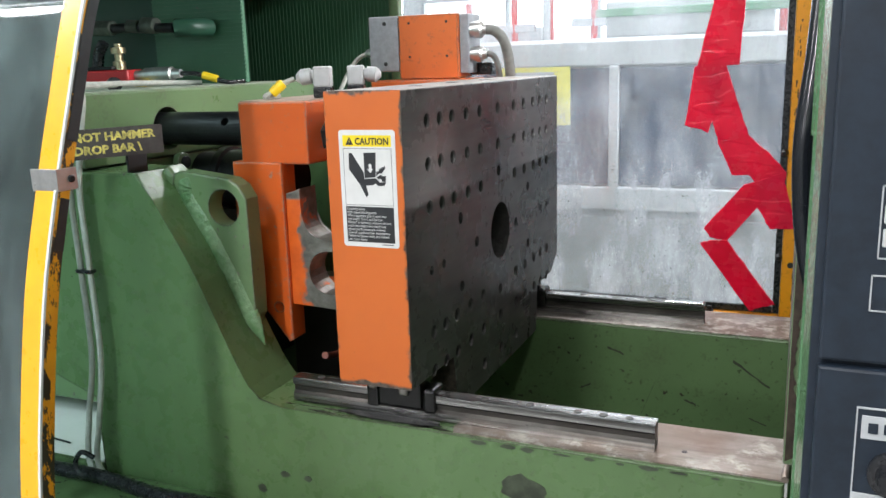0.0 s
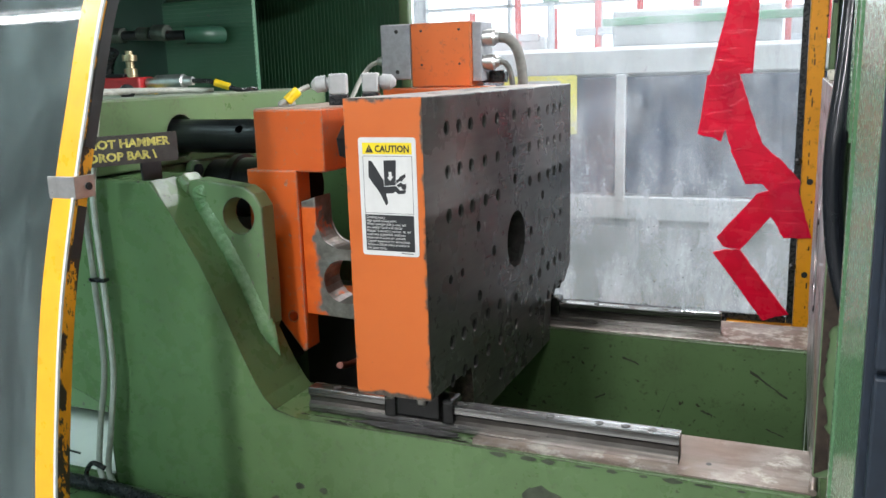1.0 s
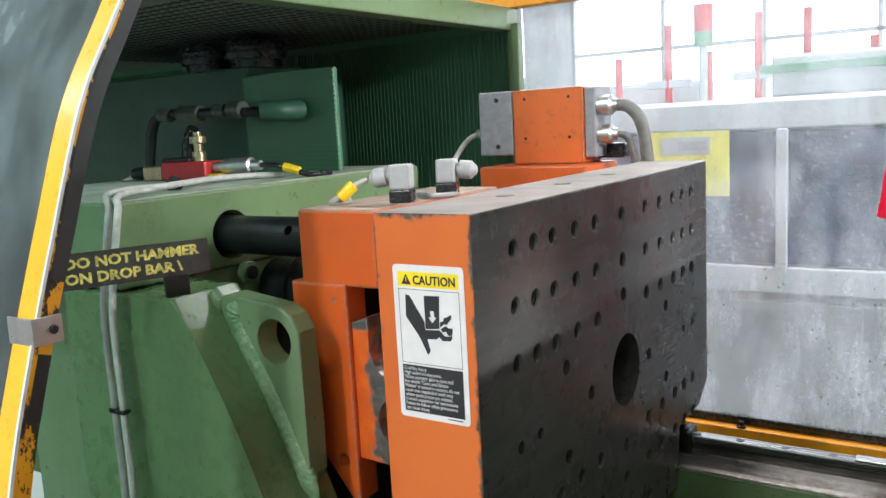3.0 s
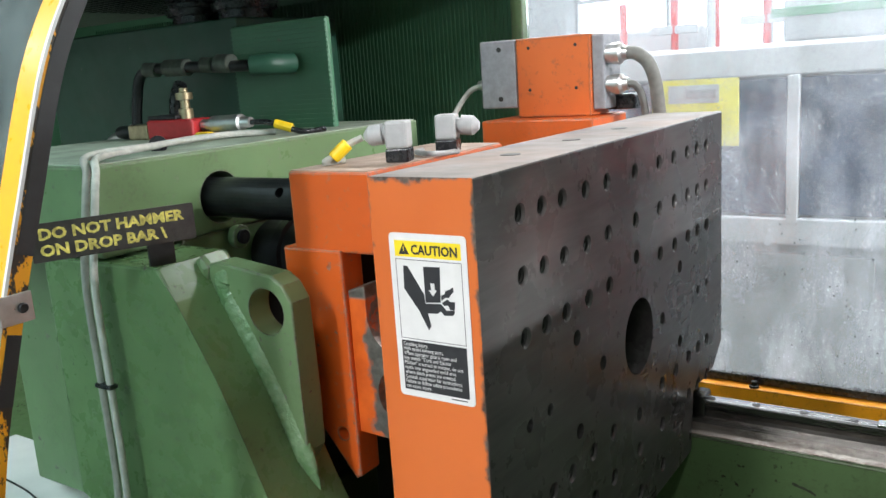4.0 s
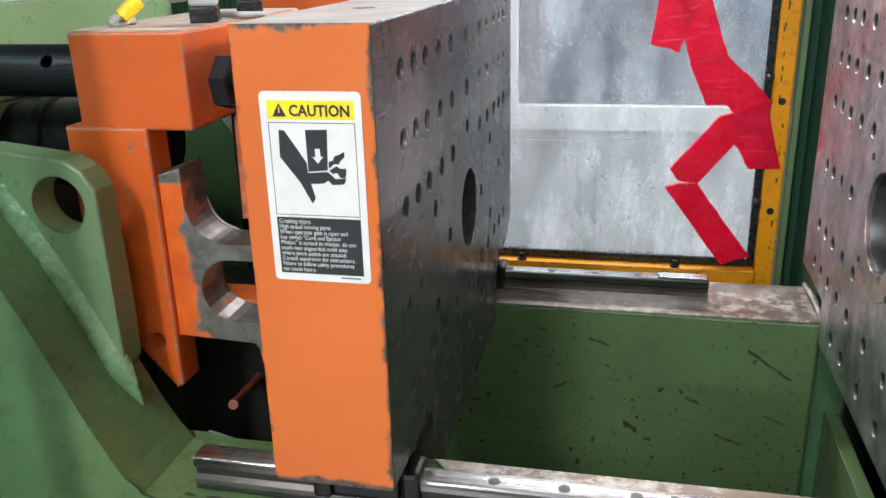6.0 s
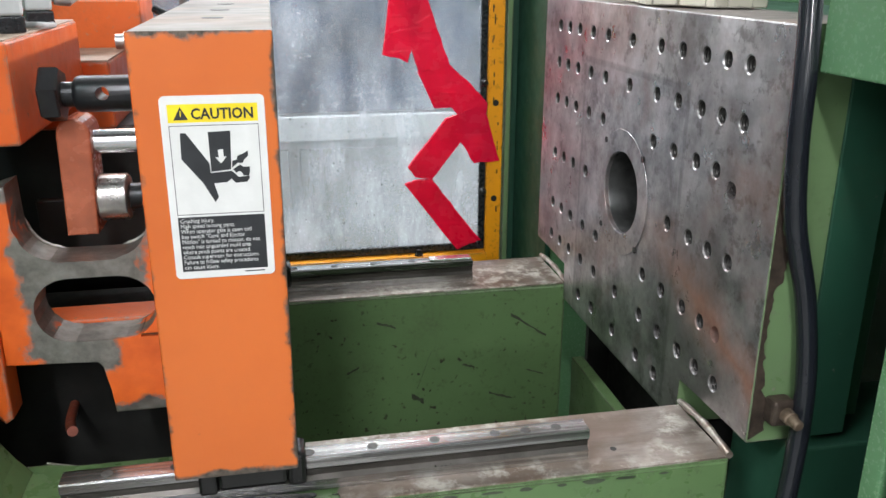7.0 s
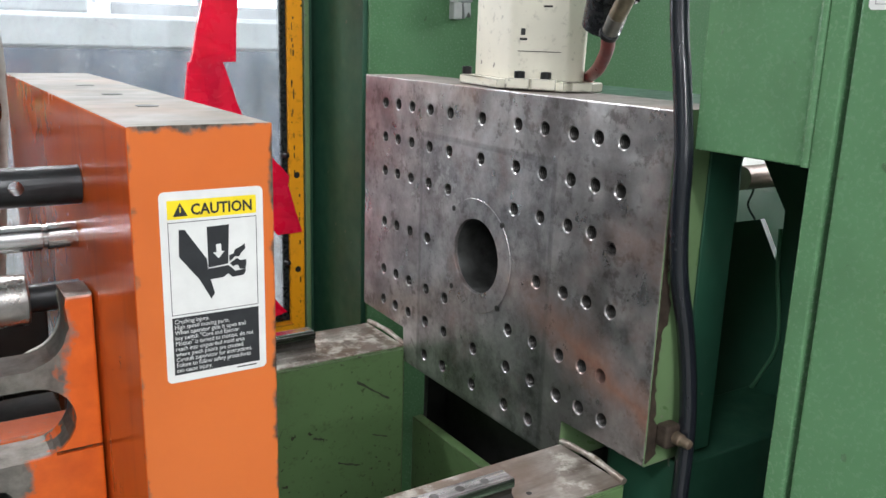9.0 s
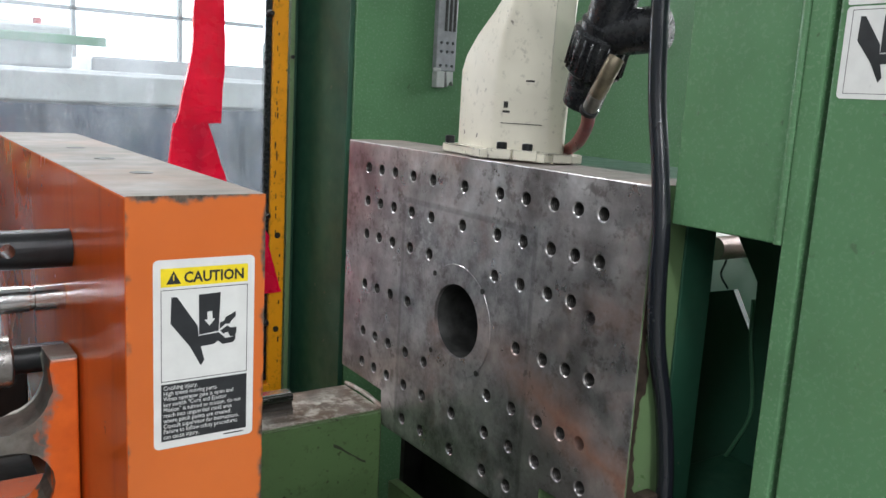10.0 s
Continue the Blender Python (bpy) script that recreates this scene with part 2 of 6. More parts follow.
# machine green darkened for faces in shade: column side, frame plates, tank body
GREEN_SHADE = paint("shaded_green_paint", (0.018, 0.072, 0.043), 0.45, chips=0.1, grime=0.5, edge=0.0)
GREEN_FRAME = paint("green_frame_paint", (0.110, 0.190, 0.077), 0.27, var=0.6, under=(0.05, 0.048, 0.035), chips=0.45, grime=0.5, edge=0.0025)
# green made darker and bluer to carry the shade inside the enclosure
GREEN_DARK = paint("half_shaded_green_paint", (0.062, 0.180, 0.098), 0.42, chips=0.1, grime=0.35, edge=0.0)
ORANGE = paint("orange_machine_paint", (0.64, 0.138, 0.022), 0.36, under=(0.10, 0.085, 0.07), chips=0.35, grime=0.14, edge=0.0065, dirt=(0.25, 0.07, 0.02))
M = Mat("glossy_orange_back")
tone = M.ramp(M.noise(4, 5), (0.3, (0.50, 0.075, 0.010)), (0.7, (0.62, 0.105, 0.014)))
runs = M.math("MULTIPLY", M.ramp(M.noise(22, 5, 0.65, (1, 1, 0.15)), (0.56, 0.0), (0.70, 1.0)), 0.30)
flake = M.math("MULTIPLY", M.ramp(M.noise(60, 4, 0.6), (0.68, 0.0), (0.70, 1.0)), M.ramp(M.noise(6, 2), (0.5, 0.0), (0.56, 1.0)))
M.set(Base_Color=M.mix(flake, M.mix(runs, tone, (0.20, 0.05, 0.02)), (0.10, 0.08, 0.07)), Roughness=M.ramp(M.noise(12, 4), (0.3, 0.16), (0.7, 0.28)))
M.bump(M.noise(18, 2), 0.03, 0.001)
ORANGE_BACK = M.m


def platen_orange():
    """Orange paint on the platen's near side, scraped to dark metal along its four borders."""
    Q = Mat("orange_platen_paint")
    sep = Q.n.new("ShaderNodeSeparateXYZ")
    Q.link(Q.co, sep.inputs[0])
    X, Z = sep.outputs["X"], sep.outputs["Z"]
    dx = Q.math("SUBTRACT", 0.0535, Q.math("ABSOLUTE", Q.math("ADD", X, 0.4895)))
    dl = Q.math("ADD", X, 0.543)
    dr = Q.math("SUBTRACT", -0.436, X)
    db = Q.math("SUBTRACT", Z, 1.094)
    dt = Q.math("SUBTRACT", 1.476, Z)
    d = Q.math("MINIMUM", Q.math("MINIMUM", Q.math("ADD", dl, 0.0025), dr), Q.math("MINIMUM", Q.math("SUBTRACT", db, 0.003), dt))
    nz = Q.math("MULTIPLY", Q.math("SUBTRACT", Q.noise(55, 5, 0.62), 0.5), 0.022)
    big = Q.math("MULTIPLY", Q.math("SUBTRACT", Q.noise(14, 3), 0.5), 0.012)
    bare = Q.ramp(Q.math("ADD", Q.math("ADD", d, nz), Q.math("ADD", big, 0.5)), (0.5025, 1.0), (0.5035, 0.0))
    specks = Q.math("MULTIPLY", Q.ramp(Q.noise(130, 2, 0.5), (0.735, 0.0), (0.745, 1.0)), Q.ramp(Q.noise(10, 2), (0.5, 0.0), (0.55, 1.0)))
    mask = Q.math("MAXIMUM", bare, specks)
    col = Q.ramp(Q.noise(6, 5), (0.3, (0.53, 0.118, 0.020)), (0.7, (0.61, 0.144, 0.026)))
    soil = Q.math("MULTIPLY", Q.ramp(Q.noise(12, 8, 0.7), (0.55, 0.0), (0.8, 1.0)), 0.18)
    col = Q.mix(soil, col, (0.3, 0.09, 0.03))
    met = Q.ramp(Q.noise(140, 4), (0.35, (0.06, 0.05, 0.04)), (0.65, (0.17, 0.14, 0.115)))
    Q.set(Base_Color=Q.mix(mask, col, met), Metallic=Q.math("MULTIPLY", mask, 0.5), Roughness=Q.mix(mask, Q.ramp(Q.noise(40, 5), (0.3, 0.30), (0.7, 0.45)), (0.5, 0.5, 0.5)))
    Q.bump(Q.math("SUBTRACT", Q.math("MULTIPLY", Q.noise(260, 3), 0.2), mask), 0.35, 0.0007)
    return Q.m


ORANGE_PLATEN = platen_orange()
ORANGE_WORN = paint("worn_orange_paint", (0.66, 0.114, 0.014), 0.36, under=(0.22, 0.20, 0.17), chips=0.5, grime=0.35, edge=0.004, dirt=(0.16, 0.05, 0.02))
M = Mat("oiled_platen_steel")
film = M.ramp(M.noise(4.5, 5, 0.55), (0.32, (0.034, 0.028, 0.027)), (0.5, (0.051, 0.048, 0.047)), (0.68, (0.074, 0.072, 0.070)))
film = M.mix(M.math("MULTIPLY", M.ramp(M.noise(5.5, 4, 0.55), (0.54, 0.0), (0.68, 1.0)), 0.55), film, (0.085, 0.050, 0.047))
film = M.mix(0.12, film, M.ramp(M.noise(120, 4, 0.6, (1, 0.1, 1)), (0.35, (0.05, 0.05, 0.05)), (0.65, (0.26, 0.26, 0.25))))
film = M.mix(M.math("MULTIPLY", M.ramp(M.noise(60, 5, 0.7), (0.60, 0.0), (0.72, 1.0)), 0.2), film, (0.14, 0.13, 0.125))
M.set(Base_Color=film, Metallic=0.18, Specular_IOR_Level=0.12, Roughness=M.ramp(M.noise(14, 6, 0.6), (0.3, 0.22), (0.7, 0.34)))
M.bump(M.noise(45, 3, 0.5, (1, 0.3, 1)), 0.02, 0.0006)
STEEL_DARK = M.m
STEEL_TOP = steel("machined_steel_top", (0.13, 0.115, 0.105), (0.25, 0.225, 0.205), 0.62, stain=(0.25, 0.16, 0.12), stain_amt=0.6, grain=(0.2, 1, 1), metal=0.3)
DUSTY_TAN = plain("dusty_worn_top", (0.36, 0.27, 0.21), 0.6, 0.1, 0.25, 25)
HOSE = plain("smooth_black_hose", (0.011, 0.013, 0.017), 0.2, 0, 0.1, 6)
M = Mat("oily_machined_way")
wayc = M.ramp(M.noise(40, 7, 0.65, (0.18, 1, 1)), (0.32, (0.15, 0.125, 0.105)), (0.68, (0.36, 0.32, 0.285)))
wayc = M.mix(M.math("MULTIPLY", M.ramp(M.noise(7, 6, 0.62), (0.48, 0.0), (0.62, 1.0)), 0.7), wayc, (0.17, 0.115, 0.08))
crust = M.math("MULTIPLY", M.ramp(M.noise(34, 8, 0.72), (0.47, 0.0), (0.60, 1.0)), M.ramp(M.noise(9, 3, 0.5), (0.44, 0.0), (0.56, 1.0)))
wayc = M.mix(M.math("MULTIPLY", crust, 0.75), wayc, (0.58, 0.56, 0.50))
M.set(Base_Color=wayc, Metallic=M.math("SUBTRACT", 0.55, M.math("MULTIPLY", crust, 0.5)), Roughness=M.ramp(M.noise(18, 6, 0.62), (0.3, 0.28), (0.7, 0.55)))
M.bump(M.noise(120, 5, 0.6, (0.3, 1, 1)), 0.12, 0.0006)
BED_TOP = M.m
M = Mat("bright_rail_steel")
lines = M.ramp(M.noise(150, 4, 0.6, (0.012, 1, 1)), (0.34, (0.12, 0.118, 0.115)), (0.5, (0.34, 0.335, 0.33)), (0.66, (0.62, 0.61, 0.60)))
oil = M.math("MULTIPLY", M.ramp(M.noise(26, 5, 0.6, (0.16, 1, 1)), (0.52, 0.0), (0.66, 1.0)), 0.6)
M.set(Base_Color=M.mix(oil, lines, (0.11, 0.095, 0.08)), Metallic=0.95, Roughness=M.ramp(M.noise(60, 4, 0.6, (0.05, 1, 1)), (0.3, 0.16), (0.7, 0.34)))
RAIL = M.m
CHROME = steel("chrome_rod", (0.55, 0.55, 0.55), (0.78, 0.78, 0.78), 0.14, stain=(0.25, 0.22, 0.2), stain_amt=0.3, grain=(0.1, 1, 1), metal=1.0)
CAST = steel("bare_casting", (0.20, 0.19, 0.175), (0.42, 0.40, 0.37), 0.45, stain=(0.14, 0.10, 0.07), stain_amt=0.6)
BLACK_STEEL = plain("blackened_steel", (0.022, 0.023, 0.025), 0.36, 0.5, 0.3, 30, 0.05)
RUBBER = plain("black_rubber", (0.014, 0.015, 0.017), 0.28, 0, 0.25, 60)
# black for shaded recesses and gaps, also for holes, dirt specks and chips
DARK = plain("black_shade_and_dirt", (0.012, 0.012, 0.011), 0.5, 0, 0.4, 25)
GREASE = plain("black_grease", (0.01, 0.01, 0.01), 0.2, 0, 0.4, 60, 0.4)
ALU = plain("zinc_plated_metal", (0.55, 0.55, 0.54), 0.35, 0.9, 0.12, 60)
GREY_PLASTIC = plain("grey_plastic", (0.38, 0.39, 0.39), 0.5, 0, 0.1, 50)
GREY_BOX = plain("grey_painted_casting", (0.26, 0.27, 0.29), 0.5, 0.1, 0.15, 60, 0.1)
GREY_CABLE = plain("grey_cable_sheath", (0.42, 0.42, 0.38), 0.5, 0, 0.15, 70)
WHITE_CARD = plain("white_plastic_sheet", (0.78, 0.77, 0.74), 0.5, 0, 0.05, 12)
CREAM = paint("cream_robot_paint", (0.66, 0.63, 0.53), 0.38, under=(0.16, 0.15, 0.13), chips=0.75, grime=0.12, edge=0.002, chip_scale=60, dirt=(0.4, 0.36, 0.28))
RED_PLASTIC = plain("red_switch_housing", (0.42, 0.018, 0.022), 0.4, 0, 0.15, 40)
BRASS = plain("brass_fitting", (0.42, 0.35, 0.22), 0.35, 0.9, 0.2, 60)
YELLOW_TAG = plain("yellow_cable_tag", (0.82, 0.55, 0.01), 0.45, 0, 0.1, 60)
YELLOW_FACE = plain("yellow_gate_face", (0.88, 0.42, 0.02), 0.32, 0, 0.06, 20)
BLACK_TAPE = plain("black_tape", (0.018, 0.019, 0.021), 0.45, 0, 0.2, 60)
RED_HOSE = plain("red_air_hose", (0.16, 0.012, 0.012), 0.35, 0, 0.2, 50)
PANEL_NAVY = plain("navy_control_panel", (0.012, 0.020, 0.032), 0.45, 0, 0.2, 80)
LABEL_WHITE = plain("label_white", (0.66, 0.665, 0.65), 0.35, 0, 0.04, 60)
LABEL_YELLOW = plain("label_yellow", (0.80, 0.62, 0.02), 0.35, 0, 0.06, 60)
LABEL_BLACK = plain("label_black", (0.02, 0.022, 0.025), 0.4, 0, 0.2, 70)
SIGN_BLACK = plain("flaking_black_sign", (0.022, 0.02, 0.018), 0.4, 0, 0.5, 60, 0.2)
SIGN_YELLOW = plain("hand_painted_yellow", (0.52, 0.45, 0.10), 0.5, 0, 0.45, 120)
CONCRETE = plain("workshop_floor", (0.20, 0.20, 0.19), 0.55, 0, 0.25, 3, 0.1)
WALL_PAINT = plain("hall_wall_paint", (0.52, 0.54, 0.54), 0.7, 0, 0.06, 2)
BG_WHITE = plain("far_machine_white", (0.42, 0.44, 0.45), 0.5, 0, 0.08, 6)
BG_DARK = plain("far_machine_dark_glass", (0.026, 0.044, 0.080), 0.4, 0, 0.5, 5)
BG_YELLOW = plain("yellow_notice", (0.72, 0.66, 0.12), 0.5, 0, 0.1, 10)
BG_RED = plain("far_red_paint", (0.45, 0.05, 0.05), 0.5, 0, 0.15, 10)
BG_GREEN = plain("far_green_paint", (0.12, 0.25, 0.16), 0.5, 0, 0.15, 10)

M = Mat("red_adhesive_tape")
redc = M.ramp(M.noise(14, 4), (0.35, (0.80, 0.006, 0.050)), (0.65, (0.92, 0.010, 0.072)))
M.set(Base_Color=redc, Roughness=M.ramp(M.noise(25, 3), (0.4, 0.16), (0.6, 0.34)))
crease = M.math("ADD", M.ramp(M.noise(30, 2, 0.4, (0.35, 1.0, 1.3)), (0.47, 0.0), (0.53, 1.0)), M.noise(16, 3, 0.5, (1.0, 1.0, 0.35)))
M.bump(crease, 0.2, 0.004)
glow = M.n.new("ShaderNodeBsdfTranslucent")
M.link(redc, glow.inputs["Color"])
both = M.n.new("ShaderNodeMixShader")
both.inputs[0].default_value = 0.34
M.link(M.b.outputs[0], both.inputs[1]).link(glow.outputs[0], both.inputs[2]).link(both.outputs[0], M.n["Material Output"].inputs["Surface"])
TAPE = M.m


def pane(name, haze, tint, film_colour, low=0.0, spots=0.0, streaks=(0.45, 1.25), run=(1.0, 1.0, 0.45)):
    """Clear plastic sheet: see-through, glossy, with a film of dirt that scatters light; low: extra film near the sill."""
    Q = Mat(name)
    out = Q.n["Material Output"]
    clear = Q.n.new("ShaderNodeBsdfTransparent")
    clear.inputs["Color"].default_value = (*tint, 1)
    film = Q.n.new("ShaderNodeBsdfDiffuse")
    film.inputs["Color"].default_value = (*film_colour, 1)
    back = Q.n.new("ShaderNodeBsdfTranslucent")
    back.inputs["Color"].default_value = (*film_colour, 1)
    dirt = Q.n.new("ShaderNodeMixShader")
    dirt.inputs[0].default_value = 0.55
    Q.link(film.outputs[0], dirt.inputs[1]).link(back.outputs[0], dirt.inputs[2])
    smear = Q.ramp(Q.noise(4.5 if streaks[0] < 0.5 else 1.6, 8 if streaks[0] < 0.5 else 2, 0.66), (0.34, 0.25), (0.70, 1.0))
    streak = Q.ramp(Q.noise(26, 6, 0.7, run), (0.40, streaks[0]), (0.66, streaks[1]))
    fac = Q.math("MULTIPLY", Q.math("MULTIPLY", smear, streak), haze)
    if low:
        sep = Q.n.new("ShaderNodeSeparateXYZ")
        Q.link(Q.co, sep.inputs[0])
        wob = Q.math("MULTIPLY", Q.math("SUBTRACT", Q.noise(7, 6, 0.6), 0.5), 0.5)
        sill = Q.ramp(Q.math("ADD", Q.math("SUBTRACT", sep.outputs["Z"], 0.8), wob), (0.20, 1.0), (0.62, 0.0))
        fac = Q.math("ADD", fac, Q.math("MULTIPLY", Q.math("MULTIPLY", sill, streak), low))
    if spots:
        sp = Q.math("ADD", Q.ramp(Q.noise(210, 3, 0.6), (0.60, 0.0), (0.68, 1.0)), Q.math("MULTIPLY", Q.ramp(Q.noise(620, 2, 0.5), (0.58, 0.0), (0.66, 1.0)), 0.5))
        fac = Q.math("ADD", fac, Q.math("MULTIPLY", sp, spots))
    body = Q.n.new("ShaderNodeMixShader")
    Q.link(fac, body.inputs[0])
    Q.link(clear.outputs[0], body.inputs[1]).link(dirt.outputs[0], body.inputs[2])
    gloss = Q.n.new("ShaderNodeBsdfGlossy")
    gloss.inputs["Roughness"].default_value = 0.05
    fr = Q.n.new("ShaderNodeFresnel")
    fr.inputs["IOR"].default_value = 1.45
    top = Q.n.new("ShaderNodeMixShader")
    Q.link(fr.outputs[0], top.inputs[0]).link(body.outputs[0], top.inputs[1]).link(gloss.outputs[0], top.inputs[2])
    Q.link(top.outputs[0], out.inputs["Surface"])
    return Q.m


PANE_REAR = pane("dirty_polycarbonate", 0.28, (0.97, 0.985, 1.0), (0.78, 0.83, 0.89), 0.30, 0.26, streaks=(0.40, 1.25), run=(0.6, 0.6, 0.2))
PANE_GATE = pane("clear_gate_plastic", 0.44, (0.84, 0.97, 0.97), (0.66, 0.86, 0.86), streaks=(0.55, 1.3), run=(0.9, 0.9, 0.02))

M = Mat("lamp_tube")
M.set(Base_Color=(0.9, 0.9, 0.9), Emission_Color=(1.0, 0.985, 0.99), Emission_Strength=14.0)
TUBE_GLOW = M.m
M = Mat("daylight_outside")
M.set(Base_Color=(0.8, 0.85, 0.9), Emission_Color=(0.92, 0.97, 1.0), Emission_Strength=3.6)
DAYLIGHT = M.m

# ---- the hall ----
single("floor", box(-8, 7, -9, 9, -0.1, 0.0, bevel=0), CONCRETE, "grey concrete workshop floor", "floor", kind="structure")
single("ceiling", box(-8, 7, -9, 9, 3.5, 3.6, bevel=0), WALL_PAINT, "white hall ceiling", "ceiling", kind="structure")
single("wall_west", box(-8.1, -8, -9, 9, 0, 3.5, bevel=0), WALL_PAINT, "white hall wall", "wall", kind="structure")
single("wall_east", box(7, 7.1, -9, 9, 0, 3.5, bevel=0), WALL_PAINT, "white hall wall", "wall", kind="structure")
single("wall_south", box(-8, 7, -9.1, -9, 0, 3.5, bevel=0), WALL_PAINT, "white hall wall", "wall", kind="structure")
bm = B()
add_box(bm, -8, 7, 9, 9.1, 0, 1.2, bevel=0)
add_box(bm, -8, 7, 9, 9.1, 3.2, 3.5, bevel=0)
add_box(bm, -8, -4, 9, 9.1, 1.2, 3.2, bevel=0)
add_box(bm, 3, 7, 9, 9.1, 1.2, 3.2, bevel=0)
single("wall_north", bm, WALL_PAINT, "white hall wall with a long window band", "wall", kind="structure")
single("backdrop", box(-6, 5, 9.6, 9.62, 0.6, 3.6, bevel=0), DAYLIGHT, "bright daylight outside the hall window", "sky", kind="structure")
win = thing("window_1", (-0.5, 9.05, 1.2), "long hall window with white mullions", "window", kind="structure")
for i in range(8):
    part("mullion", box(-4 + i - 0.018, -4 + i + 0.018, 9.0, 9.08, 1.2, 3.2, bevel=0), BG_WHITE, win)
part("transom", box(-4, 3, 9.0, 9.08, 2.17, 2.205, bevel=0), BG_WHITE, win)
# a fitting out of view for every lamp, the added ones too
for lx, ly, lw, along in LAMPS:
    lamp = thing("ceiling_lamp", (lx, ly, 3.5), "white fluorescent ceiling fitting out of view, switched on", "ceiling lamp", "hall ceiling lamps")
    hx, hy = (0.17, 1.25) if along else (1.25, 0.17)
    part("housing", box(lx - hx, lx + hx, ly - hy, ly + hy, 3.4, 3.5, bevel=0.01), BG_WHITE, lamp)
    for s in (-0.09, 0.09):
        a, b = ((lx + s, ly - 1.2), (lx + s, ly + 1.2)) if along else ((lx - 1.2, ly + s), (lx + 1.2, ly + s))
        part("tube", cyl((*a, 3.37), (*b, 3.37), 0.014, 12), TUBE_GLOW, lamp)

# ---- machine bed and C-frame ----
OILED = plain("dark_oil_stain", (0.03, 0.027, 0.018), 0.3, 0, 0.4, 60)
bed = thing("machine_bed", (-0.5, 1.3, 0.0), "green painted cast machine bed, oily and chipped, with machined ways", "machine bed")
CURVE = [(-0.885, 1.362), (-0.858, 1.325), (-0.834, 1.286), (-0.810, 1.246), (-0.788, 1.204), (-0.769, 1.163), (-0.751, 1.122), (-0.738, 1.095), (-0.726, 1.072), (-0.714, 1.052), (-0.700, 1.034)]
SIDE = [(-1.112, 1.362)] + CURVE + [(-0.66, 1.028), (0.012, 1.028), (0.012, 0.45), (-1.012, 0.45), (-1.012, 1.0), (-1.112, 1.03)]
SCRATCHES = [(-0.08, 0.983, -0.018, 0.940, 0.004), (-0.212, 0.929, -0.236, 0.862, 0.0015), (-0.245, 0.850, -0.225, 0.838, 0.007), (-0.114, 0.843, -0.073, 0.829, 0.003), (-0.30, 0.985, -0.27, 0.975, 0.003), (-0.16, 0.90, -0.14, 0.893, 0.003), (-0.35, 0.90, -0.33, 0.91, 0.0025), (-0.05, 0.88, -0.02, 0.87, 0.002)]
me = cut(prism(SIDE, "y", 0.972, 1.092, bevel=0.004), box(-0.975, -0.69, 1.078, 1.2, 1.0325, 1.5, bevel=0), "near_side_frame", [GREEN_FRAME])
part("near_side_frame", me, GREEN_FRAME, bed)
part("far_side_frame", prism(SIDE, "y", 1.494, 1.63, bevel=0.004), GREEN_BED, bed)


random.seed(91)
rag = [(-0.385 - 0.05 * k / 7 + random.uniform(-0.012, 0.012), 0.975 + 0.113 * k / 7) for k in range(8)]
part("machined_way", prism([(0.010, 1.088), (0.010, 0.975)] + rag, "z", 1.0281, 1.0305), BED_TOP, bed, "oily machined steel strip")
for k in range(26):
    cx, cy = random.uniform(-0.69, -0.36), random.choice((0.9775, 0.979, 0.984, 0.990))
    rr = random.uniform(0.003, 0.013)
    pts = [(cx + rr * 1.6 * math.cos(a) * random.uniform(0.5, 1.2), cy + rr * 0.28 * math.sin(a) * random.uniform(0.5, 1.1)) for a in np.linspace(0, 5.8, 11)]
    part("oil_stain", prism(pts, "z", 1.0281, 1.0287), OILED, bed)
part("machined_way", box(-0.70, 0.010, 1.498, 1.628, 1.0281, 1.0305, bevel=0.0008), BED_TOP, bed, "oily machined steel strip")
for ya, yb in ((0.974, 1.09), (1.496, 1.628)):
    bm = B()
    add_tube(bm, [(0.012, ya, 1.032), (0.014, (ya + yb) / 2, 1.036), (0.012, yb, 1.034)], 0.0042, 8, 10, radii=lambda t: 1.0 + 0.12 * math.sin(t * 17))
    part("weld_lip", bm, BED_TOP, bed)
part("cross_wall", box(0.03, 0.05, 1.09, 1.496, 0.45, 0.895, bevel=0.002), GREEN_BED, bed)
# black sheets put the shade inside the bed and its recess into colour
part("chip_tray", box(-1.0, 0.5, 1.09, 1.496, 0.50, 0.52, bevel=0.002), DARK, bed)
part("recess_shade", box(0.09, 0.10, 1.09, 1.496, 0.45, 1.000, bevel=0), DARK, bed)
part("recess_side_shade", box(0.052, 0.09, 1.482, 1.494, 0.45, 1.000, bevel=0), DARK, bed)
part("recess_side_shade", box(0.052, 0.09, 1.092, 1.104, 0.45, 1.000, bevel=0), DARK, bed)
random.seed(44)
SCRATCH = plain("dark_scratch", (0.03, 0.035, 0.022), 0.5, 0, 0.4, 60)
for x0, z0, x1, z1, w in SCRATCHES:
    n = 9
    up = [(x0 + (x1 - x0) * i / n, z0 + (z1 - z0) * i / n + w * random.uniform(0.2, 1.0)) for i in range(n + 1)]
    dn = [(x0 + (x1 - x0) * i / n, z0 + (z1 - z0) * i / n - w * random.uniform(0.2, 1.0)) for i in range(n + 1)]
    part("scratch", prism(up + dn[::-1], "y", 1.4936, 1.4942), SCRATCH, bed, "dark scratch in the paint", smooth=False)
# black as well, for the shade behind the recess
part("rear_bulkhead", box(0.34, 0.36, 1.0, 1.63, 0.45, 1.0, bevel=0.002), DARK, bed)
part("base_step", box(-2.4, 0.02, 0.86, 0.97, 0.0, 0.872, bevel=0.006), GREEN_BED, bed)
part("base_box", box(-2.4, 0.6, 0.975, 1.9, 0.0, 0.449, bevel=0.006), GREEN_BED, bed)
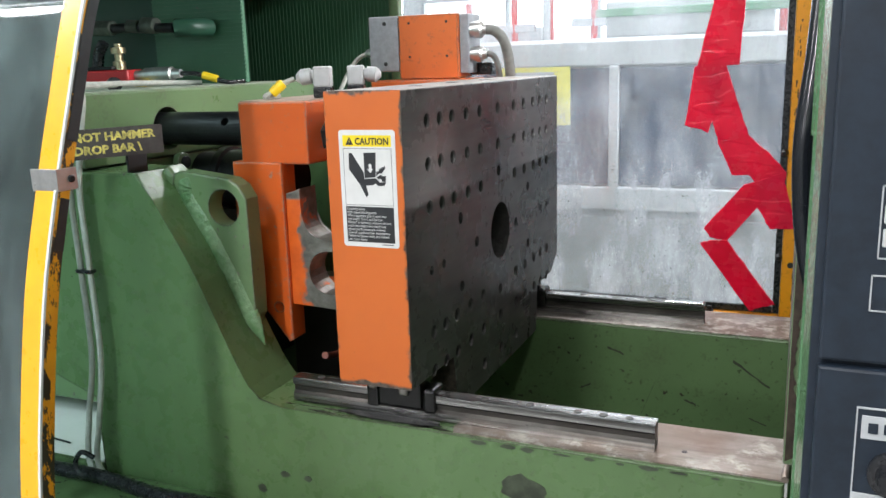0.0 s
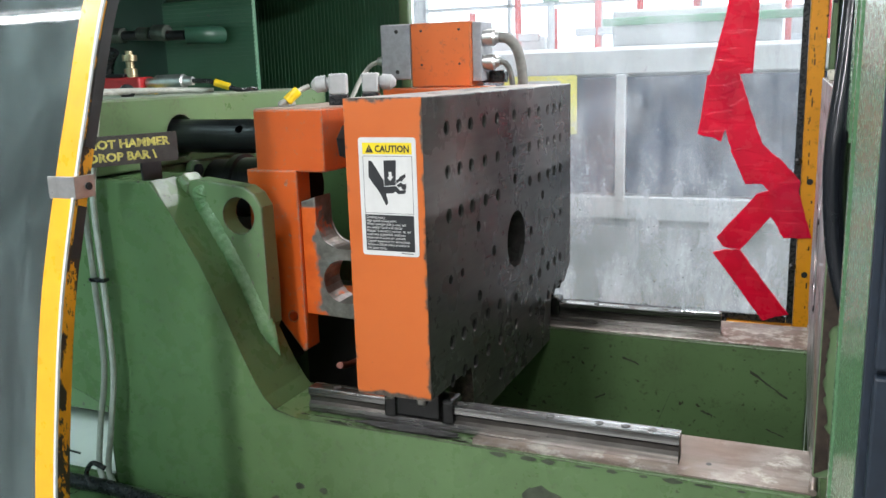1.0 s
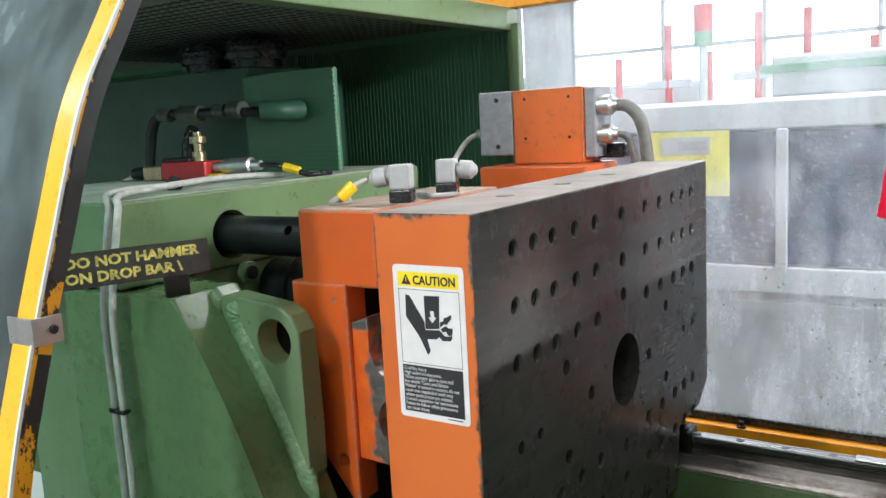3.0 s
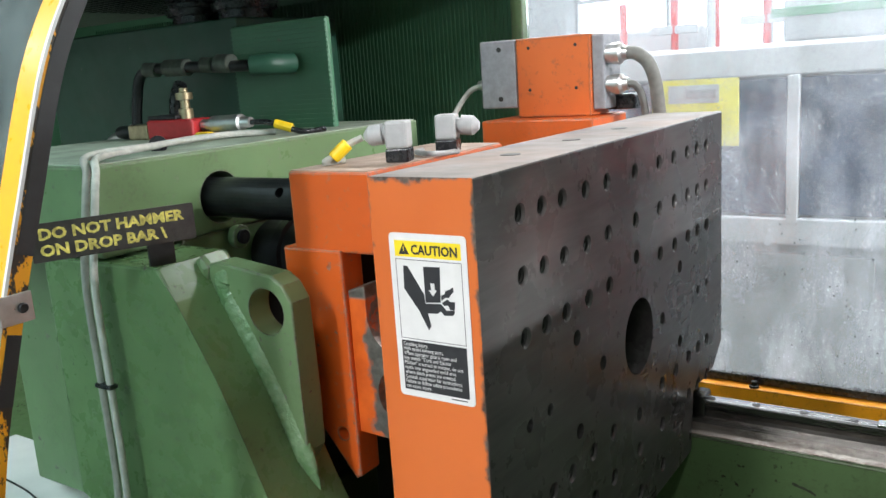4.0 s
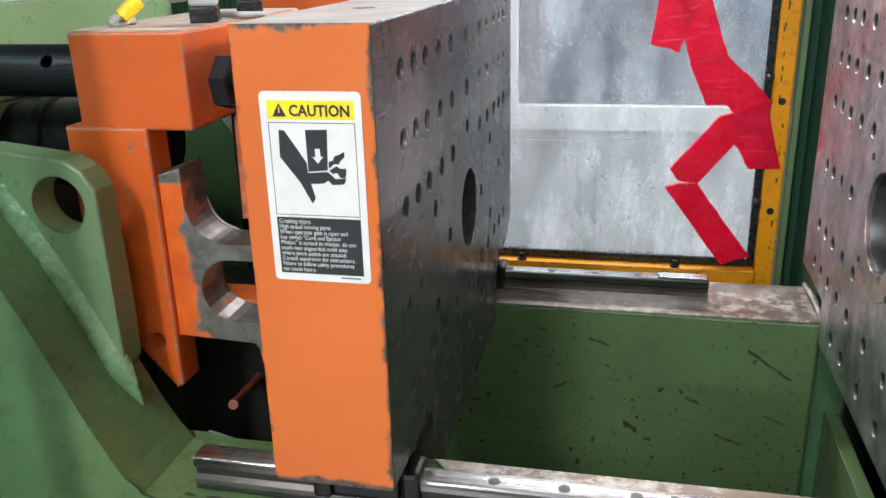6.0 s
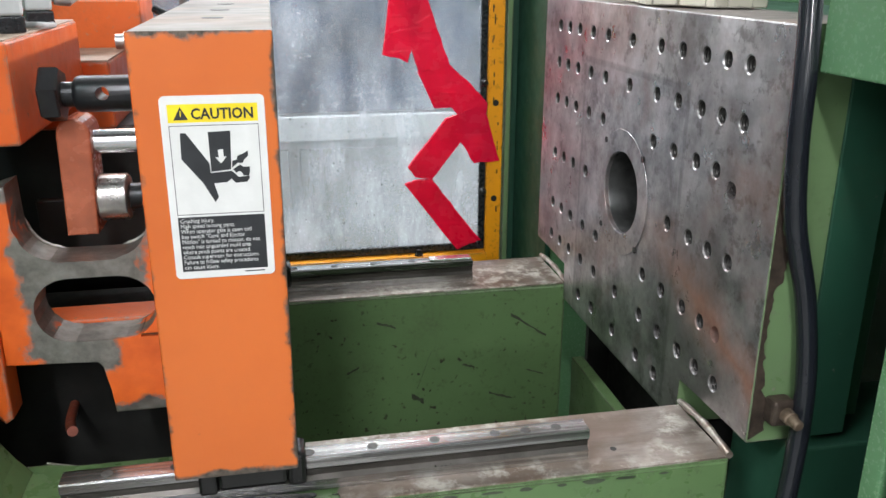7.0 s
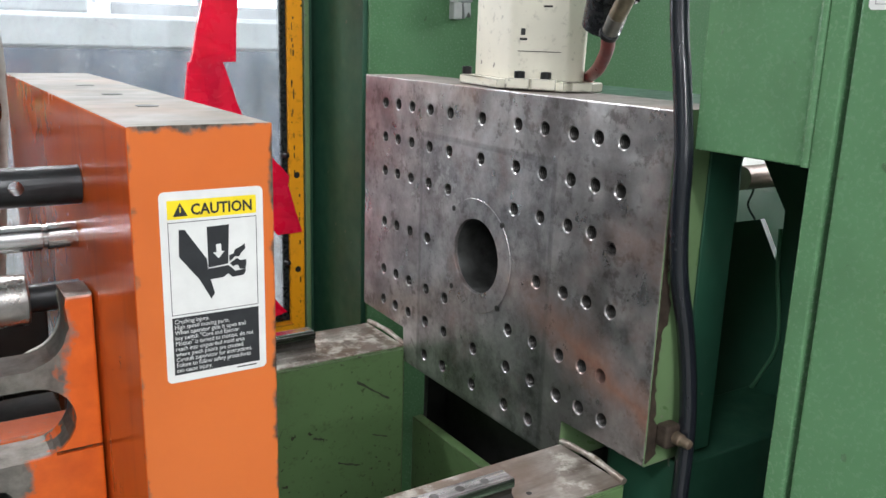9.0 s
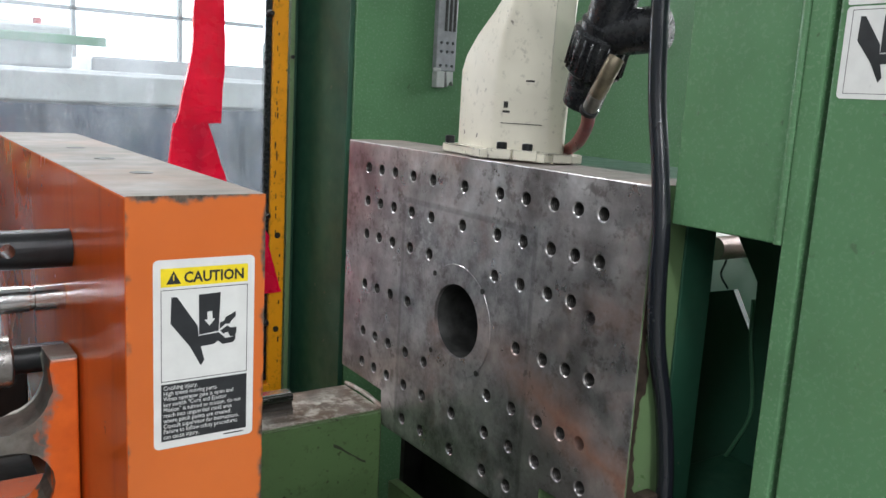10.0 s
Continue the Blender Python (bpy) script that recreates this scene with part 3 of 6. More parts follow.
part("base_deck", box(-2.4, -1.016, 0.972, 1.9, 0.45, 0.88, bevel=0.006), GREEN_BED, bed)
# tapped hole at the way's end
part("tapped_hole", cyl((-0.103, 1.012, 1.0300), (-0.103, 1.012, 1.0309), 0.0035, 12), DARK, bed)
# dark scuffs where the paint is gone on the front
random.seed(5)
SPOTS = [(-0.30, 0.965, 0.03, 0.022), (-0.265, 0.945, 0.025, 0.015)]
SPOTS += [(-0.36 + 0.037 * k + random.uniform(-0.006, 0.006), 1.0215, random.uniform(0.005, 0.013), random.uniform(0.0012, 0.0035)) for k in range(9)]
SPOTS += [(-0.70 + 0.041 * k + random.uniform(-0.01, 0.01), random.uniform(0.885, 0.925), r, r * random.uniform(0.4, 0.9)) for k, r in enumerate(random.uniform(0.002, 0.009) for k in range(15))]
SCUFF = plain("scuffed_dark_green", (0.05, 0.062, 0.04), 0.5, 0, 0.4, 60)
for k, (cx, cz, rx, rz) in enumerate(SPOTS):
    pts = [(cx + rx * math.cos(a) * random.uniform(0.75, 1.15), cz + rz * math.sin(a) * random.uniform(0.75, 1.15)) for a in np.linspace(0, 6.0, 16)]
    part("worn_patch", prism(pts, "y", 0.9714 - 0.00012 * (k % 5), 0.9728), SCUFF, bed, "dark worn patch in the paint", smooth=False)
# lifting lug with its weld
LUG = [(-0.872, 1.354), (-0.848, 1.359), (-0.764, 1.349), (-0.748, 1.339), (-0.736, 1.320), (-0.735, 1.20), (-0.735, 1.142), (-0.745, 1.126), (-0.762, 1.121), (-0.784, 1.130)]
me = cut(prism(LUG, "y", 1.030, 1.062, bevel=0.003), cyl((-0.777, 0.9, 1.306), (-0.777, 1.2, 1.306), 0.0275, 36), "lifting_lug", [GREEN])
part("lifting_lug", me, GREEN, bed)
bm = B()
random.seed(77)
bead = smooth_path([(-0.838, 1.033, 1.351)] + [(x + 0.013, 1.0345, z) for x, z in CURVE[1:8]], 14)
rings = []
for i, p in enumerate(bead):
    f = i / (len(bead) - 1)
    t = (bead[min(i + 1, len(bead) - 1)] - bead[max(i - 1, 0)]).normalized()
    side = Vector((t.z, 0, -t.x))
    ends = min(1.0, f * 9 + 0.35, (1 - f) * 5 + 0.05)
    wave = 1.0 + 0.07 * math.sin(i * 1.9) + random.uniform(-0.05, 0.05)
    rings.append([p + side * (0.0150 * ends * math.cos(a) * random.uniform(0.95, 1.05)) + Vector((0, 1, 0)) * (0.0082 * ends * wave * math.sin(a) * random.uniform(0.93, 1.06)) for a in (2 * math.pi * k / 14 for k in range(14))])
add_rings(bm, rings)
WELD = Mat("green_weld_paint")
WELD.set(Base_Color=WELD.ramp(WELD.noise(45, 5), (0.35, (0.10, 0.20, 0.085)), (0.65, (0.19, 0.29, 0.16))), Roughness=WELD.ramp(WELD.noise(60, 3), (0.35, 0.08), (0.65, 0.26)))
WELD.bump(WELD.noise(120, 3, 0.6), 0.8, 0.003)
part("weld_bead", bm, WELD.m, bed, "lumpy glossy weld bead")
bm = prism([(-0.905, 1.35), (-0.874, 1.366), (-0.86, 1.352), (-0.868, 1.325), (-0.892, 1.325)], "y", 1.026, 1.07, bevel=0.008)
part("lug_root", bm, GREEN, bed)


# ---- linear rails ----
PLUG = plain("grey_rail_plug", (0.085, 0.082, 0.078), 0.45, 0.3, 0.3, 60)
GROOVE = steel("oily_rail_groove", (0.035, 0.032, 0.028), (0.14, 0.13, 0.12), 0.35, grain=(0.03, 1, 1), bump=0.02)


def linear_rail(y, x0, x1, label, seam=None):
    r = thing("linear_rail", ((x0 + x1) / 2, y, 1.031), label, "linear rail", "linear rails")
    prof = [(-0.0125, 0), (-0.0125, 0.011), (-0.0085, 0.015), (-0.0085, 0.021), (-0.0125, 0.025), (-0.0125, 0.0335), (-0.011, 0.035)]
    pts = [(y + a, 1.031 + b) for a, b in prof] + [(y - a, 1.031 + b) for a, b in prof[::-1]]
    bm = prism(pts, "x", x0, x1)
    for f in bm.faces:
        c = f.calc_center_median()
        if 1.0415 < c.z < 1.0565 and abs(f.normal.x) < 0.5:
            f.material_index = 1
    part("rail_body", bm, [RAIL, GROOVE], r)
    x = x1 - 0.033
    k = 0
    while x > x0 + 0.02:
        part("bolt_plug", cyl((x, y, 1.0655), (x, y, 1.0668), 0.0055, 16, chamfer=0.0004), PLUG, r)
        x -= 0.033 if k < 2 else 0.063
        k += 1
    if seam:
        part("rail_end_stop", box(seam, x1 - 0.002, y - 0.0095, y + 0.0095, 1.066, 1.0695, bevel=0.001), CHROME, r, "bright worn end piece")
    return r


linear_rail(1.010, -0.655, -0.137, "bright steel linear guide rail on the bed, oily")
linear_rail(1.548, -0.655, -0.135, "bright steel linear guide rail on the far way", seam=-0.205)
for y in (1.010, 1.548):
    c = thing("rail_carriage", (-0.49, y, 1.04), "black greasy rail carriage with steel wipers", "carriage", "rail carriages")
    part("carriage_body", box(-0.512, -0.447, y - 0.021, y + 0.021, 1.046, 1.0915, bevel=0.004), GREASE, c)
    part("wiper", box(-0.4468, -0.4280, y - 0.018, y + 0.018, 1.040, 1.076, bevel=0.005), GREASE, c)
    part("wiper_plate", box(-0.530, -0.5125, y - 0.020, y + 0.020, 1.042, 1.080, bevel=0.003), GREASE, c)
    part("clamp", box(-0.524, -0.512, y - 0.0262, y - 0.0200, 1.070, 1.082, bevel=0.003), CAST, c, "small steel clamp")
    part("clamp", box(-0.478, -0.464, y - 0.0262, y - 0.0212, 1.066, 1.079, bevel=0.003), CAST, c, "small steel clamp")
random.seed(3)
for k in range(1):
    pts = [(-0.49 + 0.085 * math.cos(a) * random.uniform(0.7, 1.15), 0.987 + 0.011 * math.sin(a) * random.uniform(0.8, 1.1)) for a in np.linspace(0, 6.0, 20)]
    single("grease_smear", prism(pts, "z", 1.0302, 1.0316), GREASE, "black grease on the way below the carriage", "grease", kind="stuff")

# ---- platens ----
COLS = [1.017, 1.059, 1.102, 1.156, 1.211, 1.292, 1.373, 1.428, 1.482, 1.525, 1.567]
ROWZ = [1.434, 1.378, 1.321, 1.234, 1.150, 1.095, 1.038]
KEEP = {0: range(11), 1: range(11), 2: (1, 2, 3, 4, 6, 7, 8, 9, 10), 3: (0, 1, 2, 3, 7, 8, 9, 10), 4: (1, 2, 3, 4, 6, 7, 8, 9, 10), 5: range(11), 6: (3, 4, 5, 6, 7)}
TAPPED = [(COLS[k], ROWZ[r]) for r in KEEP for k in KEEP[r]]
YZ = [(0.944, 1.066), (1.090, 1.066), (1.090, 1.004), (1.494, 1.004), (1.494, 1.066), (1.640, 1.066), (1.640, 1.476), (0.944, 1.476)]


def thread_mesh():
    """The zigzag wall of a tapped hole along x from 0 to 1."""
    bm = B()
    rings = []
    for i in range(25):
        r = 0.0084 if i % 2 == 0 else 0.0074
        rings.append(ring((i * 0.0017, 0, 0), Vector((0, 1, 0)), Vector((0, 0, 1)), r, 12))
    add_rings(bm, rings, cap0=False, cap1=False)
    add_rings(bm, rings[-2:], cap0=True, cap1=True, mat=1)
    return mesh_of(bm, "thread", [THREAD, DARK], True)


THREAD = steel("tapped_hole_steel", (0.022, 0.021, 0.020), (0.10, 0.096, 0.092), 0.5, metal=0.8)
THREAD_ME = thread_mesh()


def platen(name, x0, x1, yz, tapped, plainholes, big, mats, face, label):
    """A thick plate with its hole pattern cut in. face: +1 or -1, the way the mould side looks along x."""
    body = prism(yz, "x", x0, x1, bevel=0.002)
    xf = x1 if face > 0 else x0
    tool = B()
    for y, z in tapped:
        add_lathe(tool, (xf + face * 0.003, y, z), (-face, 0, 0), [(0, 0.0104), (0.003, 0.0100), (0.0044, 0.0086), (0.048, 0.0086)], 16)
    for y, z, r in plainholes:
        add_cyl(tool, (xf + face * 0.01, y, z), (xf - face * 0.09, y, z), r, 20)
    add_cyl(tool, (xf + face * 0.01, big[0], big[1]), (xf - face * (x1 - x0 - 0.006), big[0], big[1]), big[2], 56)
    bmesh.ops.recalc_face_normals(body, faces=body.faces)
    for f in body.faces:
        n = f.normal
        f.material_index = 0 if n.x * face > 0.5 else (1 if n.z > 0.5 else (3 if n.x * face < -0.5 else 2))
    p = thing(name, ((x0 + x1) / 2, 1.292, 1.004), label, "platen")
    b = part("platen_body", cut(body, tool, "platen_body", mats), mats[0], p)
    for y, z in tapped:
        t = new("thread", THREAD_ME)
        t.parent = b
        t.matrix_local = Matrix.Translation((xf - face * 0.0012, y, z)) @ pose(0, 0, 0, 0, 0, 180 if face > 0 else 0)
    return p, b


mov_plain = [(1.292, 1.335, 0.0085), (1.124, 1.288, 0.0085), (1.188, 1.240, 0.0085), (1.378, 1.236, 0.0085), (1.448, 1.287, 0.0085), (1.446, 1.185, 0.0085), (1.124, 1.187, 0.0085), (1.292, 1.140, 0.0085), (1.017, 1.236, 0.0065), (1.059, 1.236, 0.0065), (1.525, 1.236, 0.0065), (1.567, 1.236, 0.0065)]
mov_tapped = [(COLS[k], ROWZ[r]) for r, ks in {0: range(11), 1: range(11), 2: (0, 1, 2, 3, 4, 6, 7, 8, 9, 10), 4: (0, 1, 2, 3, 4, 6, 7, 8, 9, 10), 5: range(11), 6: (4, 5, 6)}.items() for k in ks]
MYZ = [(0.942, 1.094), (1.085, 1.094), (1.095, 1.004), (1.494, 1.004), (1.500, 1.094), (1.600, 1.094), (1.646, 1.125), (1.646, 1.476), (0.942, 1.476)]
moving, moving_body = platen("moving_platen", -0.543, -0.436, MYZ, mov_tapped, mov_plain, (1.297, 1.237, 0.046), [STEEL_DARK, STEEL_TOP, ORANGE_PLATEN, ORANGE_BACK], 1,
                             "orange painted steel moving platen with rows of tapped holes")
for y in (1.10, 1.24, 1.38):
    part("lifting_hole", cyl((-0.489, y, 1.4755), (-0.489, y, 1.4765), 0.010, 20), DARK, moving)
M = Mat("stained_fixed_platen_steel")
sx = M.n.new("ShaderNodeSeparateXYZ")
M.link(M.co, sx.inputs[0])
wob = M.math("MULTIPLY", M.math("SUBTRACT", M.noise(16, 6, 0.65), 0.5), 0.09)
hair = M.math("MULTIPLY", M.math("SUBTRACT", M.noise(40, 3), 0.5), 0.004)


def band(sock, mid, half, soft, jit):
    """1 within half of mid, fading over soft."""
    dist = M.math("ABSOLUTE", M.math("ADD", M.math("SUBTRACT", sock, mid), jit))
    return M.ramp(M.math("SUBTRACT", M.math("ADD", dist, 0.5), half), (0.5 - soft, 1.0), (0.5 + soft, 0.0))


Yc, Zc = sx.outputs["Y"], sx.outputs["Z"]
square = M.math("MULTIPLY", band(Yc, 1.290, 0.160, 0.002, hair), band(Zc, 1.20, 0.197, 0.002, hair))
rim = M.math("SUBTRACT", square, M.math("MULTIPLY", band(Yc, 1.290, 0.157, 0.002, hair), band(Zc, 1.20, 0.194, 0.002, hair)))
base = M.ramp(M.noise(11, 9, 0.7), (0.33, (0.24, 0.235, 0.24)), (0.50, (0.54, 0.53, 0.535)), (0.67, (0.82, 0.815, 0.82)))
base = M.mix(0.22, base, M.ramp(M.noise(70, 5, 0.6, (1, 0.12, 1)), (0.3, (0.10, 0.10, 0.10)), (0.7, (0.40, 0.39, 0.38))))
base = M.mix(M.math("MULTIPLY", M.ramp(M.noise(4.2, 7, 0.68), (0.44, 0.0), (0.60, 1.0)), 0.52), base, (0.13, 0.11, 0.105))
base = M.mix(M.math("MULTIPLY", M.ramp(M.noise(38, 7, 0.72), (0.54, 0.0), (0.62, 1.0)), 0.55), base, (0.10, 0.085, 0.08))
base = M.mix(M.math("MULTIPLY", square, 0.45), base, M.ramp(M.noise(22, 8, 0.7), (0.36, (0.08, 0.085, 0.095)), (0.64, (0.46, 0.46, 0.475))))
diag = M.math("ADD", Zc, M.math("MULTIPLY", M.math("SUBTRACT", 1.05, Yc), 0.35))
rust = M.math("MULTIPLY", band(diag, 1.165, 0.028, 0.028, wob), M.ramp(Yc, (0.0, 1.0), (1.0, 1.0)))
near = M.ramp(M.math("SUBTRACT", Yc, 0.6), (0.46, 1.0), (0.66, 0.12))
rust = M.math("MULTIPLY", M.math("MULTIPLY", rust, near), 0.95)
spots = M.math("MULTIPLY", M.ramp(M.noise(5, 6, 0.6), (0.53, 0.0), (0.68, 1.0)), 0.5)
rust = M.math("MAXIMUM", rust, M.math("MULTIPLY", spots, M.ramp(Zc, (0.0, 1.0), (1.0, 1.0))))
base = M.mix(rust, base, M.ramp(M.noise(60, 5), (0.3, (0.20, 0.095, 0.065)), (0.7, (0.36, 0.18, 0.125))))
salt = M.math("MULTIPLY", M.ramp(M.noise(75, 5, 0.7), (0.52, 0.0), (0.60, 1.0)), M.math("MULTIPLY", band(Yc, 1.37, 0.055, 0.05, wob), band(Zc, 1.335, 0.05, 0.04, wob)))
base = M.mix(M.math("MULTIPLY", salt, 0.8), base, (0.55, 0.56, 0.56))
base = M.mix(M.math("MULTIPLY", rim, 0.7), base, (0.05, 0.05, 0.05))
M.set(Base_Color=base, Metallic=M.math("SUBTRACT", 0.88, M.math("MULTIPLY", rust, 0.5)), Roughness=M.ramp(M.noise(20, 8, 0.7), (0.3, 0.22), (0.7, 0.50)))
M.bump(M.math("SUBTRACT", M.noise(140, 5, 0.6, (1, 0.3, 1)), rim), 0.2, 0.0008)
STEEL_FIXED = M.m
fix_plain = [(1.024, 1.308, 0.0092), (1.024, 1.150, 0.0092), (1.352, 1.296, 0.0042), (1.233, 1.294, 0.0042), (1.352, 1.176, 0.0042), (1.236, 1.174, 0.0042)]
fixed, fixed_body = platen("fixed_platen", 0.008, 0.115, YZ, TAPPED, fix_plain, (1.294, 1.236, 0.0545), [STEEL_FIXED, STEEL_TOP, GREEN, GREEN], -1,
                           "bare steel fixed platen with tapped holes and a round sprue opening")
bm = B()
u, v = Vector((0, 1, 0)), Vector((0, 0, 1))
c = (0.0075, 1.294, 1.236)
add_rings(bm, [ring(c, u, v, 0.084, 64), ring((0.0068, 1.294, 1.236), u, v, 0.0835, 64), ring((0.0068, 1.294, 1.236), u, v, 0.0555, 64), ring((0.012, 1.294, 1.236), u, v, 0.0545, 64)], False, False)
part("locating_ring", bm, STEEL_FIXED, fixed, "flat ring round the sprue opening")
for y, z, r in fix_plain[2:]:
    part("ring_screw_hole", cyl((0.0060, y, z), (0.0072, y, z), r, 14), DARK, fixed)
# sleeve added to darken the bore, its shade put into the colour
bm = B()
add_rings(bm, [ring((x, 1.294, 1.236), u, v, r, 56) for x, r in ((0.0125, 0.0543), (0.0145, 0.0535), (0.1005, 0.0535))], False, False)
part("bore_shade_sleeve", bm, plain("bore_shade_lining", (0.06, 0.062, 0.06), 0.4, 0.6, 0.4, 40), fixed, "dark lining for the shade in the bore")
# added strip, dark for the shade the guard throws on the platen's side
part("side_shade_strip", box(0.064, 0.1155, 0.9400, 0.9436, 1.068, 1.474, bevel=0.001), GREEN_SHADE, fixed, "dark strip for the shade on the green side")
part("sprue_bush", cyl((0.100, 1.294, 1.236), (0.113, 1.294, 1.236), 0.050, 40, r1=0.030), BLACK_STEEL, fixed)
# rust-stained bare strip along the platen's near corner
random.seed(8)
pts = [(0.010, 1.39)]
zz, w = 1.386, 0.003
while zz > 1.075:
    aim = 0.016 if 1.235 < zz < 1.285 or zz < 1.125 else 0.006
    w += 0.45 * (aim - w) + random.uniform(-0.0022, 0.0022)
    pts.append((0.010 + max(0.001, w), zz))
    zz -= random.uniform(0.003, 0.006)
pts += [(0.010, 1.07)]
single_rust = plain("bare_rusty_steel", (0.055, 0.04, 0.03), 0.55, 0.3, 0.4, 60, 0.2)
part("bare_edge", prism(pts, "y", 0.9425, 0.9445), single_rust, fixed, "paint worn off to rusty steel")


# ---- warning labels ----
def warning_label(o, ux, n, lab_parent, top_only=False):
    """A caution label of 78 x 147 mm, its lower left corner at o, along ux, facing n; top_only: the pictogram's square alone."""
    W, H = 0.078, 0.147
    o, ux, n = Vector(o), Vector(ux), Vector(n)
    up = Vector((0, 0, 1))
    m = Matrix((ux.to_4d(), up.to_4d(), n.to_4d(), (0, 0, 0, 1))).transposed()
    m[0][3], m[1][3], m[2][3] = o
    for i in range(3):
        m[3][i] = 0
    m[3][3] = 1

    def flat(pts, h0, h1, mat, name, parent):
        bm = add_prism(B(), pts, "z", h0, h1)
        bm.transform(m)
        return part(name, bm, mat, parent, smooth=False)

    def rect(a, b, c2, d):
        return [(a, b), (c2, b), (c2, d), (a, d)]
    lab = flat(rounded(0, W, 0.049 if top_only else 0, 0.127 if top_only else H, 0.004), 0.0, 0.0006, LABEL_WHITE, "warning_label", lab_parent)
    tagged(lab, "white label with a black crush pictogram" if top_only else "white, yellow and black caution label with a crush pictogram")
    if top_only:
        flat(rounded(0, W, 0.1285, 0.155, 0.002), 0.0, 0.0006, LABEL_WHITE, "upper_label", lab)
    if not top_only:
        flat(rect(0.0055, 0.1265, W - 0.0055, 0.1405), 0.0006, 0.0007, LABEL_YELLOW, "yellow_band", lab)
        flat([(0.0095, 0.1285), (0.0205, 0.1285), (0.015, 0.1385)], 0.0007, 0.0008, LABEL_BLACK, "triangle", lab)
        flat(rect(0.0146, 0.1312, 0.0154, 0.1355), 0.0008, 0.0009, LABEL_YELLOW, "triangle_mark", lab)
        words("CAUTION", 0.0115, m @ Matrix.Translation((0.0225, 0.1292, 0.0009)), LABEL_BLACK, "caution_lettering", lab, 0.0001, 0.90, 0.0003)
    # pictogram in its thin frame
    for a in (rect(0.0055, 0.1238, W - 0.0055, 0.1243), rect(0.0055, 0.0533, W - 0.0055, 0.0538), rect(0.0055, 0.0533, 0.0060, 0.1243), rect(W - 0.0060, 0.0533, W - 0.0055, 0.1243)):
        flat(a, 0.0006, 0.0007, LABEL_BLACK, "frame_line", lab)
    shapes = [
        [(0.0133, 0.1186), (0.0176, 0.1183), (0.0332, 0.0945), (0.0338, 0.0866), (0.0494, 0.0877), (0.0527, 0.0849), (0.0548, 0.0825), (0.063, 0.0833), (0.0629, 0.0811), (0.0611, 0.0786), (0.0525, 0.0779), (0.0491, 0.0812), (0.0456, 0.0788), (0.0356, 0.0782), (0.0383, 0.0671), (0.0355, 0.063), (0.027, 0.0793), (0.0126, 0.0982)],
        [(0.034, 0.1189), (0.0509, 0.1194), (0.0494, 0.089), (0.0342, 0.0875)],
        [(0.0503, 0.0903), (0.0505, 0.0955), (0.054, 0.0965), (0.0549, 0.0995), (0.0589, 0.101), (0.0629, 0.1033), (0.0631, 0.0994), (0.0596, 0.0961), (0.0582, 0.0936), (0.0547, 0.0939)],
        [(0.0507, 0.0889), (0.0564, 0.0924), (0.059, 0.0905), (0.0637, 0.0906), (0.0636, 0.0863), (0.0626, 0.0833), (0.0587, 0.0836), (0.0567, 0.0872), (0.0545, 0.0869), (0.0532, 0.0861)],
    ]
    for pts in shapes:
        flat(pts, 0.0006, 0.0008, LABEL_BLACK, "pictogram_shape", lab)
    flat([(0.0404, 0.1049), (0.0443, 0.1051), (0.0446, 0.0994), (0.0467, 0.0992), (0.0422, 0.0939), (0.0381, 0.099), (0.0407, 0.0988)], 0.0008, 0.0009, LABEL_WHITE, "arrow", lab)
    if not top_only:
        flat(rect(0.0055, 0.0060, W - 0.0055, 0.0515), 0.0006, 0.0007, LABEL_BLACK, "text_field", lab)
        t = "Crushing injury.\nHigh speed moving parts.\nWhen operator gate is open and\nkey switch \"Core and Ejector\nMotion\" is turned to motion, do not\nreach into unguarded mold area\nwhere pinch points are created.\nConsult supervisor for instructions.\nFailure to follow safety procedures\ncan cause injury."
        words(t, 0.0049, m @ Matrix.Translation((0.0070, 0.0468, 0.00085)), LABEL_WHITE, "text_lettering", lab, 0.00008, 0.84)
        flat(rect(0.054, 0.0032, 0.070, 0.0042), 0.0006, 0.0007, LABEL_BLACK, "code_bar", lab)
    return lab


warning_label((-0.5235, 0.9420, 1.2815), (1, 0, 0), (0, -1, 0), moving)

# ---- ejector housing behind the moving platen ----
ej = thing("ejector_housing", (-0.68, 1.25, 1.0), "orange ejector housing with slotted casting, paint worn to bare metal", "ejector housing")
part("top_block", box(-0.789, -0.668, 1.100, 1.400, 1.363, 1.457, bevel=0.003), ORANGE_WORN, ej)
part("top_plate", box(-0.7865, -0.6705, 1.1025, 1.3975, 1.4560, 1.4585, bevel=0.0005), DUSTY_TAN, ej)
BR = [(-0.806, 1.366), (-0.716, 1.366), (-0.716, 1.085), (-0.724, 1.080), (-0.770, 1.140), (-0.806, 1.20)]
me = cut(prism(BR, "y", 1.097, 1.135, bevel=0.003), cyl((-0.738, 1.0, 1.137), (-0.738, 1.2, 1.137), 0.0085, 24), "side_bracket", [ORANGE_WORN])
part("side_bracket", me, ORANGE_WORN, ej)
# slotted casting: a U-shaped opening above, an oval slot below
CASTING = [(-0.7155, 1.318), (-0.690, 1.326)] + [(-0.690, 1.285)] + arc(-0.655, 1.283, 0.035, 180, 270, 8) + arc(-0.601, 1.283, 0.035, 270, 360, 8) + [(-0.566, 1.304), (-0.568, 1.312), (-0.545, 1.312), (-0.545, 1.080), (-0.618, 1.080), (-0.622, 1.135), (-0.628, 1.142), (-0.7155, 1.142)]
slot = B()
